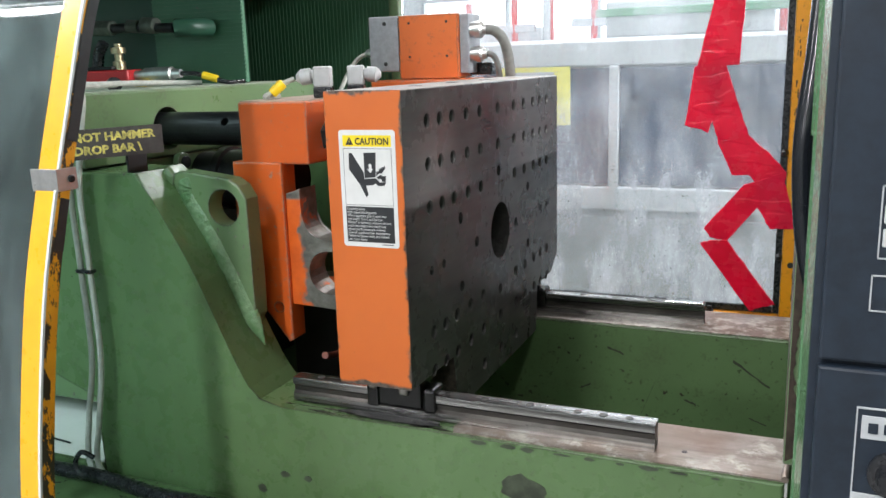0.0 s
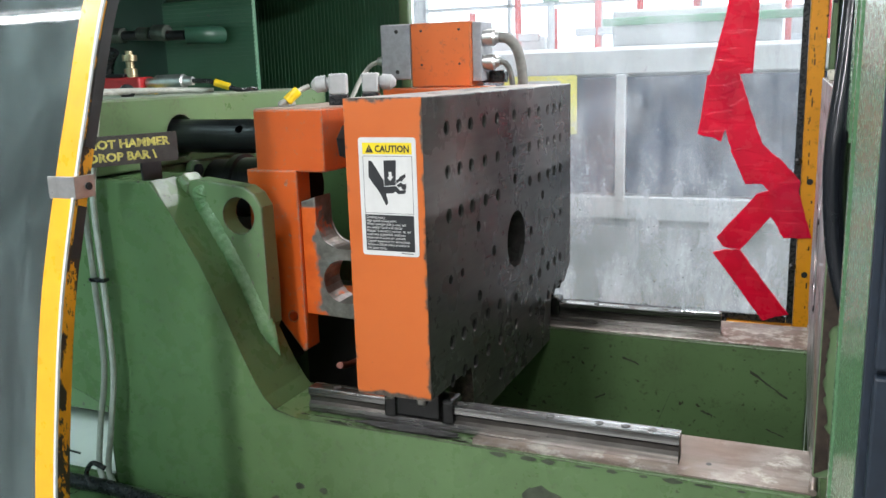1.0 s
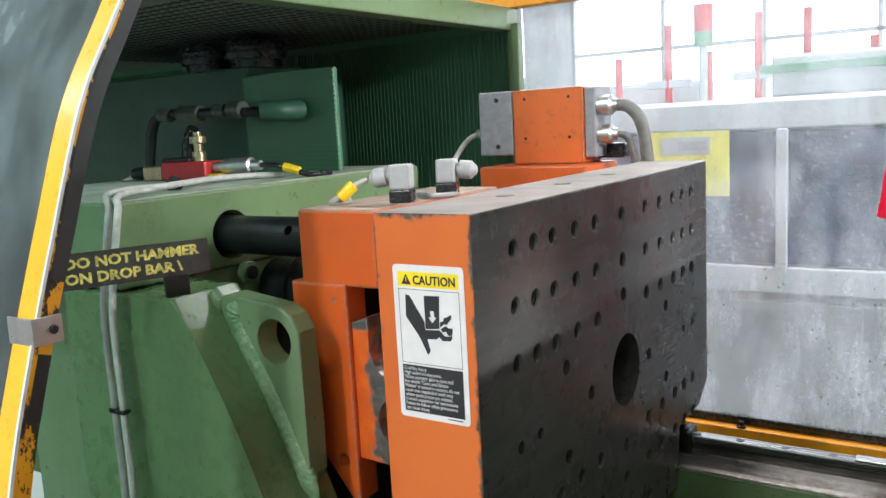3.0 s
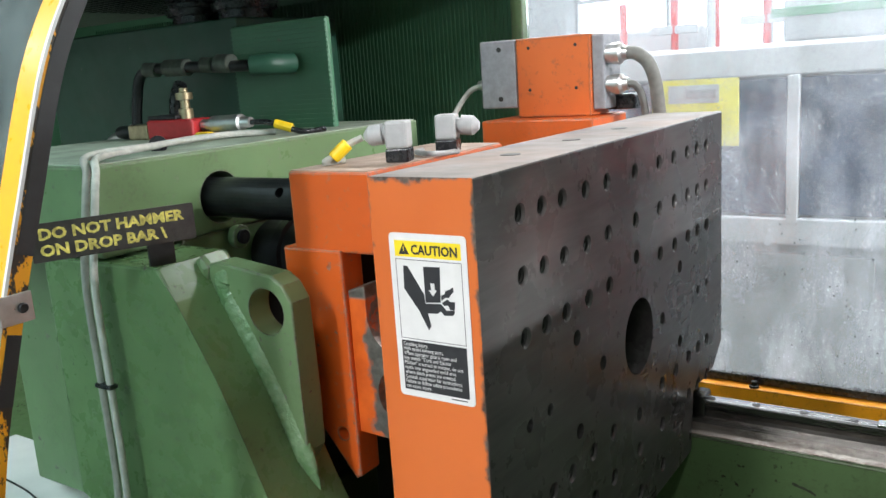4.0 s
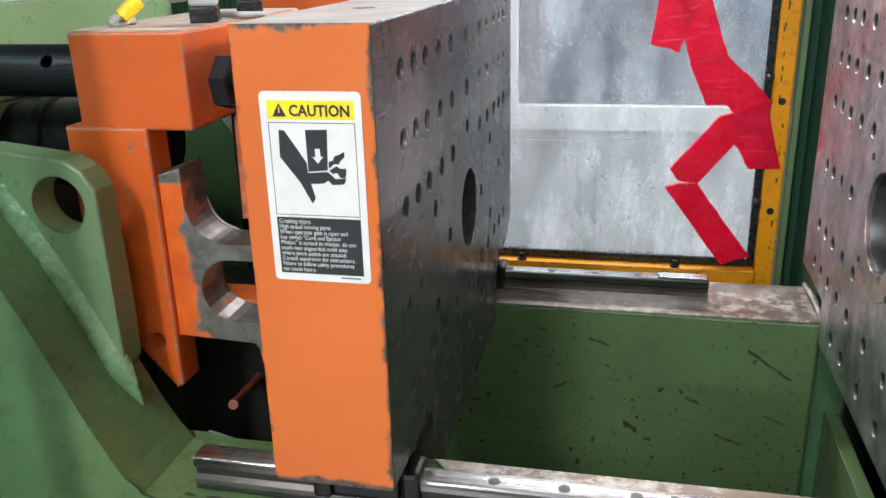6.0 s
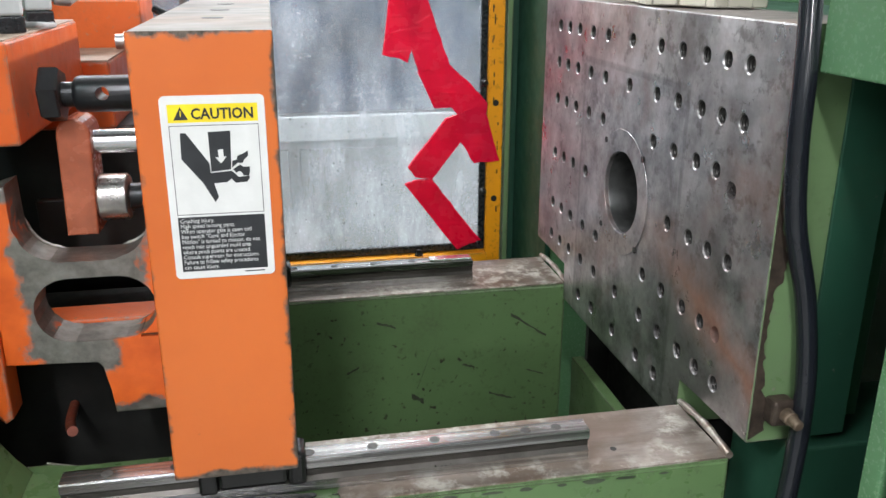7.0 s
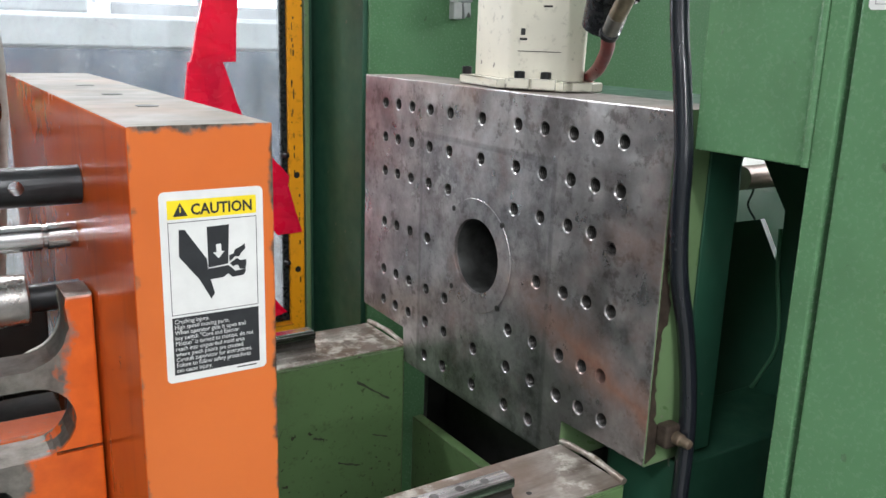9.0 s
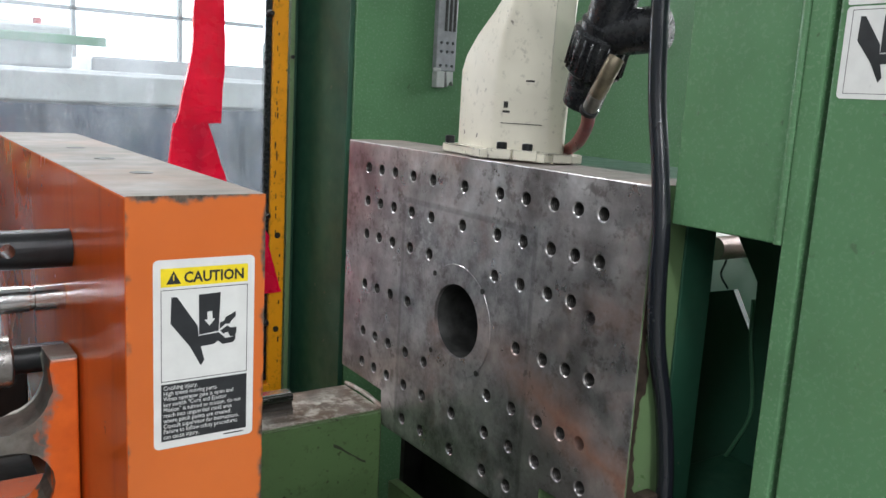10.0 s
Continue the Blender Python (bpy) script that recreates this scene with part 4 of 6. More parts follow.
add_prism(slot, arc(-0.600, 1.197, 0.034, -90, 90, 10) + arc(-0.648, 1.197, 0.034, 90, 270, 10), "y", 1.0, 1.2)
add_box(slot, -0.585, -0.54, 1.0, 1.2, 1.1635, 1.1672, bevel=0)
M = Mat("orange_paint_worn_to_casting")
sx = M.n.new("ShaderNodeSeparateXYZ")
M.link(M.co, sx.inputs[0])
ragged = M.math("MULTIPLY", M.math("SUBTRACT", M.noise(32, 5, 0.6), 0.5), 0.055)


def near_to(sock, mid, half, jit):
    dist = M.math("ADD", M.math("ABSOLUTE", M.math("SUBTRACT", sock, mid)), jit)
    return M.ramp(M.math("ADD", M.math("SUBTRACT", dist, half), 0.5), (0.499, 1.0), (0.501, 0.0))


bar = M.math("MULTIPLY", near_to(sx.outputs["Z"], 1.238, 0.026, ragged), near_to(sx.outputs["X"], -0.635, 0.062, ragged))
left = M.math("MULTIPLY", near_to(sx.outputs["X"], -0.678, 0.013, ragged), near_to(sx.outputs["Z"], 1.24, 0.09, ragged))
low = M.math("MULTIPLY", near_to(sx.outputs["Z"], 1.153, 0.018, ragged), near_to(sx.outputs["X"], -0.645, 0.035, ragged))
foot = M.math("MULTIPLY", near_to(sx.outputs["Z"], 1.080, 0.012, ragged), near_to(sx.outputs["X"], -0.60, 0.05, ragged))
inside = M.ramp(M.math("SUBTRACT", sx.outputs["Y"], 0.6), (0.5055, 0.0), (0.5065, 1.0))
inside = M.math("MULTIPLY", inside, M.ramp(M.noise(30, 4), (0.42, 0.0), (0.46, 1.0)))
arm = M.math("MULTIPLY", near_to(sx.outputs["Z"], 1.275, 0.045, ragged), near_to(sx.outputs["X"], -0.577, 0.010, ragged))
bar = M.math("MAXIMUM", bar, M.math("MAXIMUM", arm, M.ramp(M.math("SUBTRACT", sx.outputs["Z"], 0.8), (0.5095, 0.0), (0.5105, 1.0))))
wear = M.math("MAXIMUM", M.math("MAXIMUM", bar, left), M.math("MAXIMUM", M.math("MAXIMUM", low, foot), inside))
paintc = M.ramp(M.noise(30, 4), (0.3, (0.62, 0.10, 0.012)), (0.7, (0.80, 0.15, 0.018)))
metalc = M.ramp(M.noise(40, 6, 0.65), (0.3, (0.15, 0.14, 0.125)), (0.7, (0.36, 0.34, 0.31)))
M.set(Base_Color=M.mix(wear, paintc, metalc), Metallic=M.math("MULTIPLY", wear, 0.8), Roughness=M.ramp(M.noise(25, 5), (0.3, 0.33), (0.7, 0.5)))
M.bump(M.math("SUBTRACT", M.math("MULTIPLY", M.noise(160, 4), 0.2), wear), 0.35, 0.0007)
WORN_CAST = M.m
me = cut(prism(CASTING, "y", 1.102, 1.150, bevel=0.0025), slot, "slotted_casting", [WORN_CAST], overlap=True)
part("slotted_casting", me, WORN_CAST, ej, "slotted casting with paint worn to grey metal")
COPPER = plain("primer_orange_link", (0.42, 0.12, 0.06), 0.25, 0.1, 0.25, 25)
part("lower_plate", box(-0.716, -0.560, 1.152, 1.196, 1.146, 1.166, bevel=0.002), ORANGE_WORN, ej)
part("push_link", prism(arc(-0.634, 1.363, 0.016, 0, 180, 8) + [(-0.652, 1.26), (-0.622, 1.26)], "y", 1.150, 1.200, bevel=0.002), COPPER, ej, "rounded reddish link")
part("rear_body", box(-0.800, -0.640, 1.420, 1.600, 1.320, 1.405, bevel=0.004), ORANGE_WORN, ej)
part("rear_shelf", box(-0.798, -0.642, 1.422, 1.598, 1.4045, 1.4070, bevel=0.0005), DUSTY_TAN, ej)
# black blocks stand in for dark machinery and shade inside the housing
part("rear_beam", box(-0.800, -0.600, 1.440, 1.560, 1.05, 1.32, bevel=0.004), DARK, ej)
part("inner_dark_block", box(-0.800, -0.560, 1.225, 1.30, 0.80, 1.145, bevel=0.002), DARK, ej)
part("slot_shade", box(-0.716, -0.560, 1.290, 1.305, 1.174, 1.262, bevel=0.002), DARK, ej)
part("lever_tip", tube([(-0.690, 1.226, 1.030), (-0.682, 1.17, 1.040), (-0.672, 1.13, 1.052), (-0.664, 1.104, 1.062)], 0.0055, 12), plain("oily_red_lever", (0.20, 0.045, 0.022), 0.5, 0, 0.3, 60), ej)
bm = B()
add_lathe(bm, (-0.620, 1.170, 1.294), (1, 0, 0), [(0, 0.022), (0.002, 0.024), (0.028, 0.024), (0.030, 0.022), (0.031, 0.013)])
part("bearing_roller", bm, steel("dull_roller_steel", (0.22, 0.21, 0.20), (0.5, 0.48, 0.46), 0.3, stain=(0.10, 0.08, 0.06), stain_amt=0.6), ej, "worn steel bearing roller")
part("roller_shaft", cyl((-0.590, 1.170, 1.294), (-0.5445, 1.170, 1.294), 0.0135, 20), BLACK_STEEL, ej, "blackened shaft")
bm = B()
add_cyl(bm, (-0.652, 1.135, 1.405), (-0.634, 1.135, 1.405), 0.027, 6, chamfer=0.0018, turn=0.3)
part("hex_nut", bm, BLACK_STEEL, ej, "blackened hexagon nut", smooth=False)
bm = B()
add_lathe(bm, (-0.634, 1.135, 1.405), (1, 0, 0), [(0, 0.012), (0.010, 0.012), (0.012, 0.0155), (0.016, 0.0175), (0.0905, 0.0175)])
me = cut(bm, cyl((-0.596, 1.08, 1.407), (-0.596, 1.19, 1.407), 0.0062, 20), "stop_rod", [BLACK_STEEL])
part("stop_rod", me, BLACK_STEEL, ej, "blackened stop rod with a cross hole")
bm = B()
add_lathe(bm, (-0.622, 1.170, 1.352), (1, 0, 0), [(0, 0.0125), (0.048, 0.0125), (0.049, 0.0110), (0.052, 0.0110), (0.053, 0.0125), (0.0785, 0.0125)])
part("chrome_rod", bm, CHROME, ej, "bright chromed ejector rod")

# ---- crosshead with tie rod ----
ch = thing("crosshead", (-1.2, 1.3, 0.9), "green painted cast crosshead block", "crosshead")
face_tool = cyl((-1.05, 1.163, 1.412), (-0.9, 1.163, 1.412), 0.036, 40)
bm = B()
add_box(bm, -1.45, -0.980, 0.972, 1.640, 1.366, 1.478, bevel=0.004)
part("crosshead_top", cut(bm, face_tool, "crosshead_top", [GREEN]), GREEN, ch)
part("crosshead_body", box(-1.45, -0.986, 1.094, 1.492, 0.92, 1.3655, bevel=0.004), GREEN, ch)
# dusty top, its colour raised to paint in the ceiling lamps' reflection
part("crosshead_dust_sheen", box(-1.447, -0.984, 0.976, 1.636, 1.4775, 1.4792, bevel=0.0006), plain("dusty_top_sheen", (0.30, 0.35, 0.27), 0.6, 0, 0.25, 20), ch, "dusty top surface, paled for the lamps' reflection")
# black sheet over the green lower face paints its deep shade
part("shade_face", box(-0.9855, -0.980, 1.096, 1.490, 0.92, 1.300, bevel=0.001), DARK, ch, "black sheet for the deep shade on the lower face")
rod = thing("tie_rod", (-0.9, 1.163, 1.412), "thick black tie rod with a small cross hole", "rod")
bm = B()
add_lathe(bm, (-1.04, 1.163, 1.412), (1, 0, 0), [(0, 0.0275), (0.255, 0.0275)], 36)
me = cut(bm, cyl((-0.845, 1.10, 1.445), (-0.845, 1.163, 1.412), 0.007, 18), "rod_body", [BLACK_STEEL])
part("rod_body", me, BLACK_STEEL, rod)
rod2 = thing("guide_sleeve", (-0.89, 1.205, 1.335), "black guide sleeve with a clamped collar", "sleeve")
bm = B()
add_lathe(bm, (-0.979, 1.250, 1.318), (1, 0, 0), [(0, 0.046), (0.045, 0.046), (0.047, 0.056), (0.060, 0.056), (0.062, 0.050), (0.11, 0.050), (0.112, 0.053), (0.14, 0.053), (0.142, 0.046), (0.19, 0.046)], 40)
part("sleeve_body", bm, BLACK_STEEL, rod2)
bm = B()
add_lathe(bm, (-0.981, 1.183, 1.353), (1, 0, 0), [(0, 0.0165), (0.010, 0.0165), (0.0115, 0.0150)], 24)
part("bolt_boss", bm, GREEN, ch)
bm = B()
add_cyl(bm, (-0.9695, 1.183, 1.353), (-0.964, 1.183, 1.353), 0.0105, 20, chamfer=0.001)
bolt = part("socket_screw", bm, BLACK_STEEL, ch)
part("socket", cyl((-0.9645, 1.183, 1.353), (-0.9635, 1.183, 1.353), 0.005, 6), DARK, bolt)

# hand-lettered sign standing on the frame
sg = thing("hammer_sign", (-0.91, 0.98, 1.362), "black sign strip with worn hand-painted yellow lettering", "sign")
e = Vector((-0.874, 1.026, 1.388))
d = Vector((0.39, 0.92, 0)).normalized()
nrm = Vector((d.y, -d.x, 0))
o = e - d * 0.176
m = Matrix.Translation(o) @ Matrix(((d.x, 0, nrm.x, 0), (d.y, 0, nrm.y, 0), (0, 1, 0, 0), (0, 0, 0, 1)))
bm = add_prism(B(), rounded(0, 0.176, 0, 0.042, 0.002), "z", -0.003, 0.0)
bm.transform(m)
part("sign_plate", bm, SIGN_BLACK, sg)
words("DO NOT HAMMER", 0.0165, m @ Matrix.Translation((0.008, 0.0245, 0.0004)), SIGN_YELLOW, "sign_lettering", sg, 0.0003, 1.12, 0.0006)
words("ON DROP BAR \\", 0.0165, m @ Matrix.Translation((0.008, 0.0065, 0.0004)), SIGN_YELLOW, "sign_lettering", sg, 0.0003, 1.12, 0.0006)
bm = add_box(B(), 0.120, 0.150, -0.0265, 0.020, -0.010, -0.0032, bevel=0.001)
bm.transform(m)
part("sign_foot", bm, BLACK_STEEL, sg)

# ---- limit switch and cables on the crosshead ----
sw = thing("limit_switch", (-1.2, 1.33, 1.479), "red limit switch with brass plunger and grey plugs", "limit switch")
part("switch_housing", box(-1.300, -1.185, 1.300, 1.345, 1.4793, 1.512, bevel=0.004), RED_PLASTIC, sw)
part("switch_cover", box(-1.298, -1.225, 1.302, 1.343, 1.512, 1.519, bevel=0.002), BLACK_STEEL, sw)
bm = B()
add_lathe(bm, (-1.225, 1.325, 1.512), (0, 0, 1), [(0, 0.012), (0.016, 0.012), (0.017, 0.008), (0.030, 0.008), (0.031, 0.014), (0.042, 0.014), (0.043, 0.007), (0.050, 0.007)], 16)
part("plunger", bm, BRASS, sw)
part("terminal_block", box(-1.352, -1.300, 1.300, 1.340, 1.4793, 1.505, bevel=0.003), BRASS, sw)
bm = B()
add_lathe(bm, (-1.395, 1.315, 1.492), (1, 0, 0), [(0, 0.010), (0.012, 0.012), (0.030, 0.012), (0.042, 0.008)], 14)
part("knob", bm, BLACK_STEEL, sw)
bm = B()
add_lathe(bm, (-1.185, 1.325, 1.500), (1, 0.1, 0.02), [(0, 0.010), (0.02, 0.010), (0.022, 0.014), (0.08, 0.014), (0.082, 0.010), (0.1, 0.008)], 18)
part("plug", bm, ALU, sw)
part("yellow_tag", box(-1.182, -1.155, 1.302, 1.318, 1.4793, 1.490, bevel=0.002), YELLOW_TAG, sw)
cb = thing("sensor_cable", (-1.05, 1.35, 1.48), "black sensor cable with a yellow tag", "cable")
part("cable_sheath", tube([(-1.088, 1.335, 1.502), (-1.055, 1.342, 1.500), (-1.03, 1.352, 1.492), (-1.0, 1.362, 1.483), (-0.99, 1.40, 1.4835)], 0.0045, 8), RUBBER, cb)
bm = B()
add_cyl(bm, (-1.045, 1.346, 1.498), (-1.018, 1.356, 1.489), 0.0072, 10, chamfer=0.001)
part("yellow_tag", bm, YELLOW_TAG, cb)
for k, (dy, dz) in enumerate(((0, 0), (0.018, 0.002))):
    g = thing("grey_cable", (-1.05, 1.15, 1.48), "grey cable lying over the crosshead and hanging down the frame", "cable", "grey cables")
    pts = [(-1.06, 1.36, 1.4835), (-1.10, 1.30 + dy, 1.486), (-1.085, 1.20 + dy, 1.486 + dz), (-1.03, 1.08 + dy, 1.487 + dz), (-0.995 - dy, 0.995, 1.486 + dz), (-0.962 - dy, 0.966, 1.470), (-0.965 - dy, 0.958, 1.42), (-0.973 - dy, 0.950, 1.34), (-0.970 - dy, 0.948, 1.22), (-0.968 - dy, 0.946, 1.08), (-0.984 - dy * 1.2, 0.944, 0.98), (-1.0 - dy, 0.944, 0.905), (-0.97 - dy, 0.932, 0.8775)]
    part("cable_sheath", tube(pts, 0.0046, 10), GREY_CABLE, g)
bm = B()
for z, xx, yy in ((1.215, -0.9745, 0.948),):
    add_box(bm, xx - 0.0195, xx + 0.0115, yy - 0.0065, yy + 0.0065, z - 0.003, z + 0.003, bevel=0.002)
part("cable_tie", bm, RUBBER, g)
bm = B()
add_cyl(bm, (-1.062, 1.135, 1.4875), (-1.056, 1.130, 1.4875), 0.0125, 14)
part("cable_tie", bm, RUBBER, g)
hs = thing("black_floor_cable", (-0.9, 0.93, 0.873), "thick black cable lying on the base step", "cable")
part("cable_sheath", tube([(-1.30, 0.93, 0.886), (-1.1, 0.925, 0.886), (-1.0, 0.93, 0.884), (-0.93, 0.925, 0.8835), (-0.85, 0.915, 0.8835), (-0.72, 0.918, 0.8835), (-0.5, 0.90, 0.8835)], 0.0115, 12), RUBBER, hs)
part("cable_loop", tube([(-1.0, 0.938, 0.91), (-1.018, 0.93, 0.92), (-1.028, 0.925, 0.90), (-1.012, 0.922, 0.885), (-0.99, 0.925, 0.885)], 0.004, 8), RUBBER, hs)
single("white_sheet", box(-1.76, -1.02, 0.975, 1.225, 0.8802, 0.8850, bevel=0.001), WHITE_CARD, "white plastic sheet lying on the machine base", "sheet")
for k, pts in enumerate(([(-1.62, 1.10, 0.887), (-1.45, 1.08, 0.889), (-1.28, 1.02, 0.889), (-1.12, 1.0, 0.889)], [(-1.65, 1.02, 0.889), (-1.5, 1.03, 0.888), (-1.36, 1.06, 0.888), (-1.2, 0.99, 0.888)])):
    w = single("thin_black_wire", tube(pts, 0.0018, 8), RUBBER, "thin black wire lying on the white sheet", "wire", "thin wires")


# ---- solenoid plugs on the ejector housing ----
def valve_plug(x, y, turn, label):
    p = thing("valve_plug", (x, y, 1.458), label, "valve plug", "valve plugs")
    r = pose(x, y, 1.4587, 0, 0, turn)
    bm = add_box(B(), -0.014, 0.014, -0.014, 0.014, 0.0, 0.016, bevel=0.002)
    bm.transform(r)
    part("plug_base", bm, RUBBER, p)
    bm = add_box(B(), -0.0135, 0.0135, -0.0135, 0.0135, 0.016, 0.048, bevel=0.003)
    bm.transform(r)
    part("plug_cap", bm, GREY_PLASTIC, p)
    bm = B()
    add_lathe(bm, (-0.012, 0, 0.034), (-1, 0, -0.1), [(0, 0.009), (0.006, 0.009), (0.0065, 0.0125), (0.022, 0.0125), (0.026, 0.009), (0.030, 0.005)], 16)
    bm.transform(r)
    part("cable_gland", bm, GREY_PLASTIC, p)
    return p


valve_plug(-0.686, 1.185, 20, "grey valve plug with a yellow-tagged cable, on a black base")
valve_plug(-0.682, 1.285, 200, "grey valve plug with a side cable gland, on a black base")
cb = thing("valve_cable", (-0.72, 1.15, 1.46), "short brown cable with a bright yellow tag", "cable")
part("cable_sheath", tube([(-0.728, 1.169, 1.489), (-0.742, 1.160, 1.482), (-0.752, 1.150, 1.472), (-0.765, 1.140, 1.4625), (-0.755, 1.165, 1.4625)], 0.0042, 10), GREY_CABLE, cb)
bm = B()
add_cyl(bm, (-0.742, 1.158, 1.483), (-0.757, 1.147, 1.467), 0.0078, 12, chamfer=0.001)
part("yellow_tag", bm, YELLOW_TAG, cb)
cb = single("white_lead", tube([(-0.668, 1.285, 1.4595), (-0.665, 1.25, 1.461), (-0.67, 1.225, 1.463), (-0.70, 1.24, 1.463), (-0.72, 1.28, 1.4615)], 0.0035, 8), GREY_PLASTIC, "white lead looping between the valve plugs", "cable")

# ---- valve box at the back ----
vb = thing("valve_box", (-0.74, 1.69, 1.43), "orange and grey valve box with cable glands", "valve box")
part("flange", box(-0.820, -0.620, 1.600, 1.74, 1.400, 1.474, bevel=0.003), ORANGE_WORN, vb)
part("flange_bracket", box(-0.78, -0.66, 1.58, 1.76, 1.09, 1.40, bevel=0.003), ORANGE_WORN, vb)
part("orange_cover", box(-0.776, -0.643, 1.650, 1.725, 1.4745, 1.604, bevel=0.002), ORANGE, vb)
part("grey_cover", box(-0.846, -0.777, 1.650, 1.725, 1.491, 1.604, bevel=0.003), GREY_BOX, vb)
part("grey_side", box(-0.6425, -0.622, 1.655, 1.725, 1.484, 1.602, bevel=0.003), GREY_BOX, vb)
for x, z in ((-0.808, 1.589), (-0.808, 1.507)):
    part("screw", cyl((x, 1.6505, z), (x, 1.6485, z), 0.0042, 12), DARK, vb)
for x in (-0.752, -0.668):
    for z in (1.588, 1.520):
        part("screw", cyl((x, 1.6505, z), (x, 1.6490, z), 0.0028, 10), DARK, vb)
for z, r in ((1.570, 0.015), (1.522, 0.014)):
    bm = B()
    add_lathe(bm, (-0.622, 1.672, z), (1, 0, 0), [(0, r), (0.008, r), (0.009, r * 1.15), (0.022, r * 1.15), (0.026, r * 0.8), (0.034, r * 0.7)], 16)
    part("cable_gland", bm, ALU, vb)
bm = B()
add_lathe(bm, (-0.846, 1.68, 1.531), (-1, 0, 0), [(0, 0.012), (0.012, 0.012), (0.013, 0.009), (0.022, 0.008)], 16)
part("cable_gland", bm, ALU, vb)
part("black_solenoid", box(-0.64, -0.59, 1.70, 1.73, 1.48, 1.505, bevel=0.003), RUBBER, vb)
g = thing("grey_hose", (-0.58, 1.68, 1.45), "grey corrugated hose curving down from the valve box", "hose", "valve box hoses")
part("hose_sheath", tube([(-0.592, 1.672, 1.570), (-0.572, 1.674, 1.566), (-0.555, 1.680, 1.545), (-0.548, 1.69, 1.50), (-0.548, 1.70, 1.42), (-0.56, 1.70, 1.30), (-0.58, 1.70, 1.1)], 0.0105, 14), plain("grey_hose_rubber", (0.17, 0.17, 0.155), 0.55, 0, 0.2, 60), g)
g = thing("grey_hose", (-0.59, 1.68, 1.45), "thin grey cable curving down from the valve box", "hose", "valve box hoses")
part("hose_sheath", tube([(-0.592, 1.672, 1.522), (-0.578, 1.676, 1.518), (-0.569, 1.682, 1.495), (-0.568, 1.69, 1.44), (-0.58, 1.70, 1.30), (-0.60, 1.70, 1.1)], 0.006, 10), plain("dark_grey_sheath", (0.13, 0.13, 0.12), 0.5, 0, 0.2, 60), g)
g = thing("grey_hose", (-0.87, 1.66, 1.47), "thin grey cable looping from the valve box", "hose", "valve box hoses")
part("hose_sheath", tube([(-0.866, 1.68, 1.531), (-0.885, 1.67, 1.52), (-0.90, 1.65, 1.49), (-0.905, 1.62, 1.455), (-0.90, 1.58, 1.435), (-0.86, 1.55, 1.434)], 0.005, 10), GREY_CABLE, g)
# elbow fitting beside the platen
el = thing("elbow_fitting", (-0.6, 1.55, 1.43), "bright steel hydraulic elbow fitting", "pipe fitting")
bm = B()
add_lathe(bm, (-0.638, 1.48, 1.425), (1, 0, 0), [(0, 0.010), (0.010, 0.010), (0.011, 0.013), (0.022, 0.013), (0.023, 0.009), (0.045, 0.009)], 14)
part("elbow_arm", bm, ALU, el)
bm = B()
add_lathe(bm, (-0.588, 1.48, 1.436), (0, 0, -1), [(0, 0.012), (0.022, 0.012), (0.023, 0.009), (0.034, 0.009), (0.035, 0.012), (0.060, 0.012), (0.061, 0.009), (0.12, 0.009)], 14)
part("elbow_leg", bm, ALU, el)
g = single("black_hose", tube([(-0.62, 1.60, 1.42), (-0.58, 1.58, 1.40), (-0.565, 1.57, 1.44), (-0.60, 1.60, 1.46)], 0.006, 8), RUBBER, "thin black hose looping behind the elbow", "hose")

# ---- green enclosure over the clamp ----
en = thing("clamp_enclosure", (-1.7, 1.6, 0.88), "green sheet-metal enclosure with ribbed walls, shade in its colour", "enclosure")
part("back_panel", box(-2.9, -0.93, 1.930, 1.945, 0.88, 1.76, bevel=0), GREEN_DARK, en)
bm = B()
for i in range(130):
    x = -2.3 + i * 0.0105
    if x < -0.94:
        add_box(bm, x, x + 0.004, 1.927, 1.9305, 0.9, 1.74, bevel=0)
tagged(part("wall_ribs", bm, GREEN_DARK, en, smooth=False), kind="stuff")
part("roof", box(-2.9, -0.955, 0.98, 1.945, 1.757, 1.765, bevel=0), plain("dusty_roof_lining", (0.16, 0.19, 0.16), 0.6, 0, 0.15, 40), en, "dull perforated roof lining")
part("roof_rim", box(-0.956, -0.916, 0.98, 1.945, 1.738, 1.785, bevel=0.003), GREEN, en)
part("corner_post", box(-0.928, -0.902, 1.915, 1.948, 0.88, 1.752, bevel=0.003), GREEN, en)
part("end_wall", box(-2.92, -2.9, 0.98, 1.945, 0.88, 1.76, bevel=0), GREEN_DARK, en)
bm = B()
for i in range(46):
    for j in range(26):
        x, y = -1.95 + i * 0.021, 1.20 + j * 0.028
        add_prism(bm, [(x, y), (x + 0.011, y), (x + 0.011, y + 0.011), (x, y + 0.011)], "z", 1.7555, 1.7568)
tagged(part("roof_perforation", bm, DARK, en, smooth=False), kind="stuff")
tk = thing("oil_tank", (-1.35, 1.65, 0.88), "green oil tank box with a ribbed front and two black breathers", "oil tank")
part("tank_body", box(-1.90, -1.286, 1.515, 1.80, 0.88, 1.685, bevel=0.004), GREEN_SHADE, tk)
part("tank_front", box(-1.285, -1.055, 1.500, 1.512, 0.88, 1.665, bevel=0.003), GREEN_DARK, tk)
bm = B()
for i in range(32):
    z = 1.40 + i * 0.0083
    add_box(bm, -1.284, -1.056, 1.4975, 1.5005, z, z + 0.0036, bevel=0)
tagged(part("front_ribs", bm, GREEN_DARK, tk, smooth=False), kind="stuff")
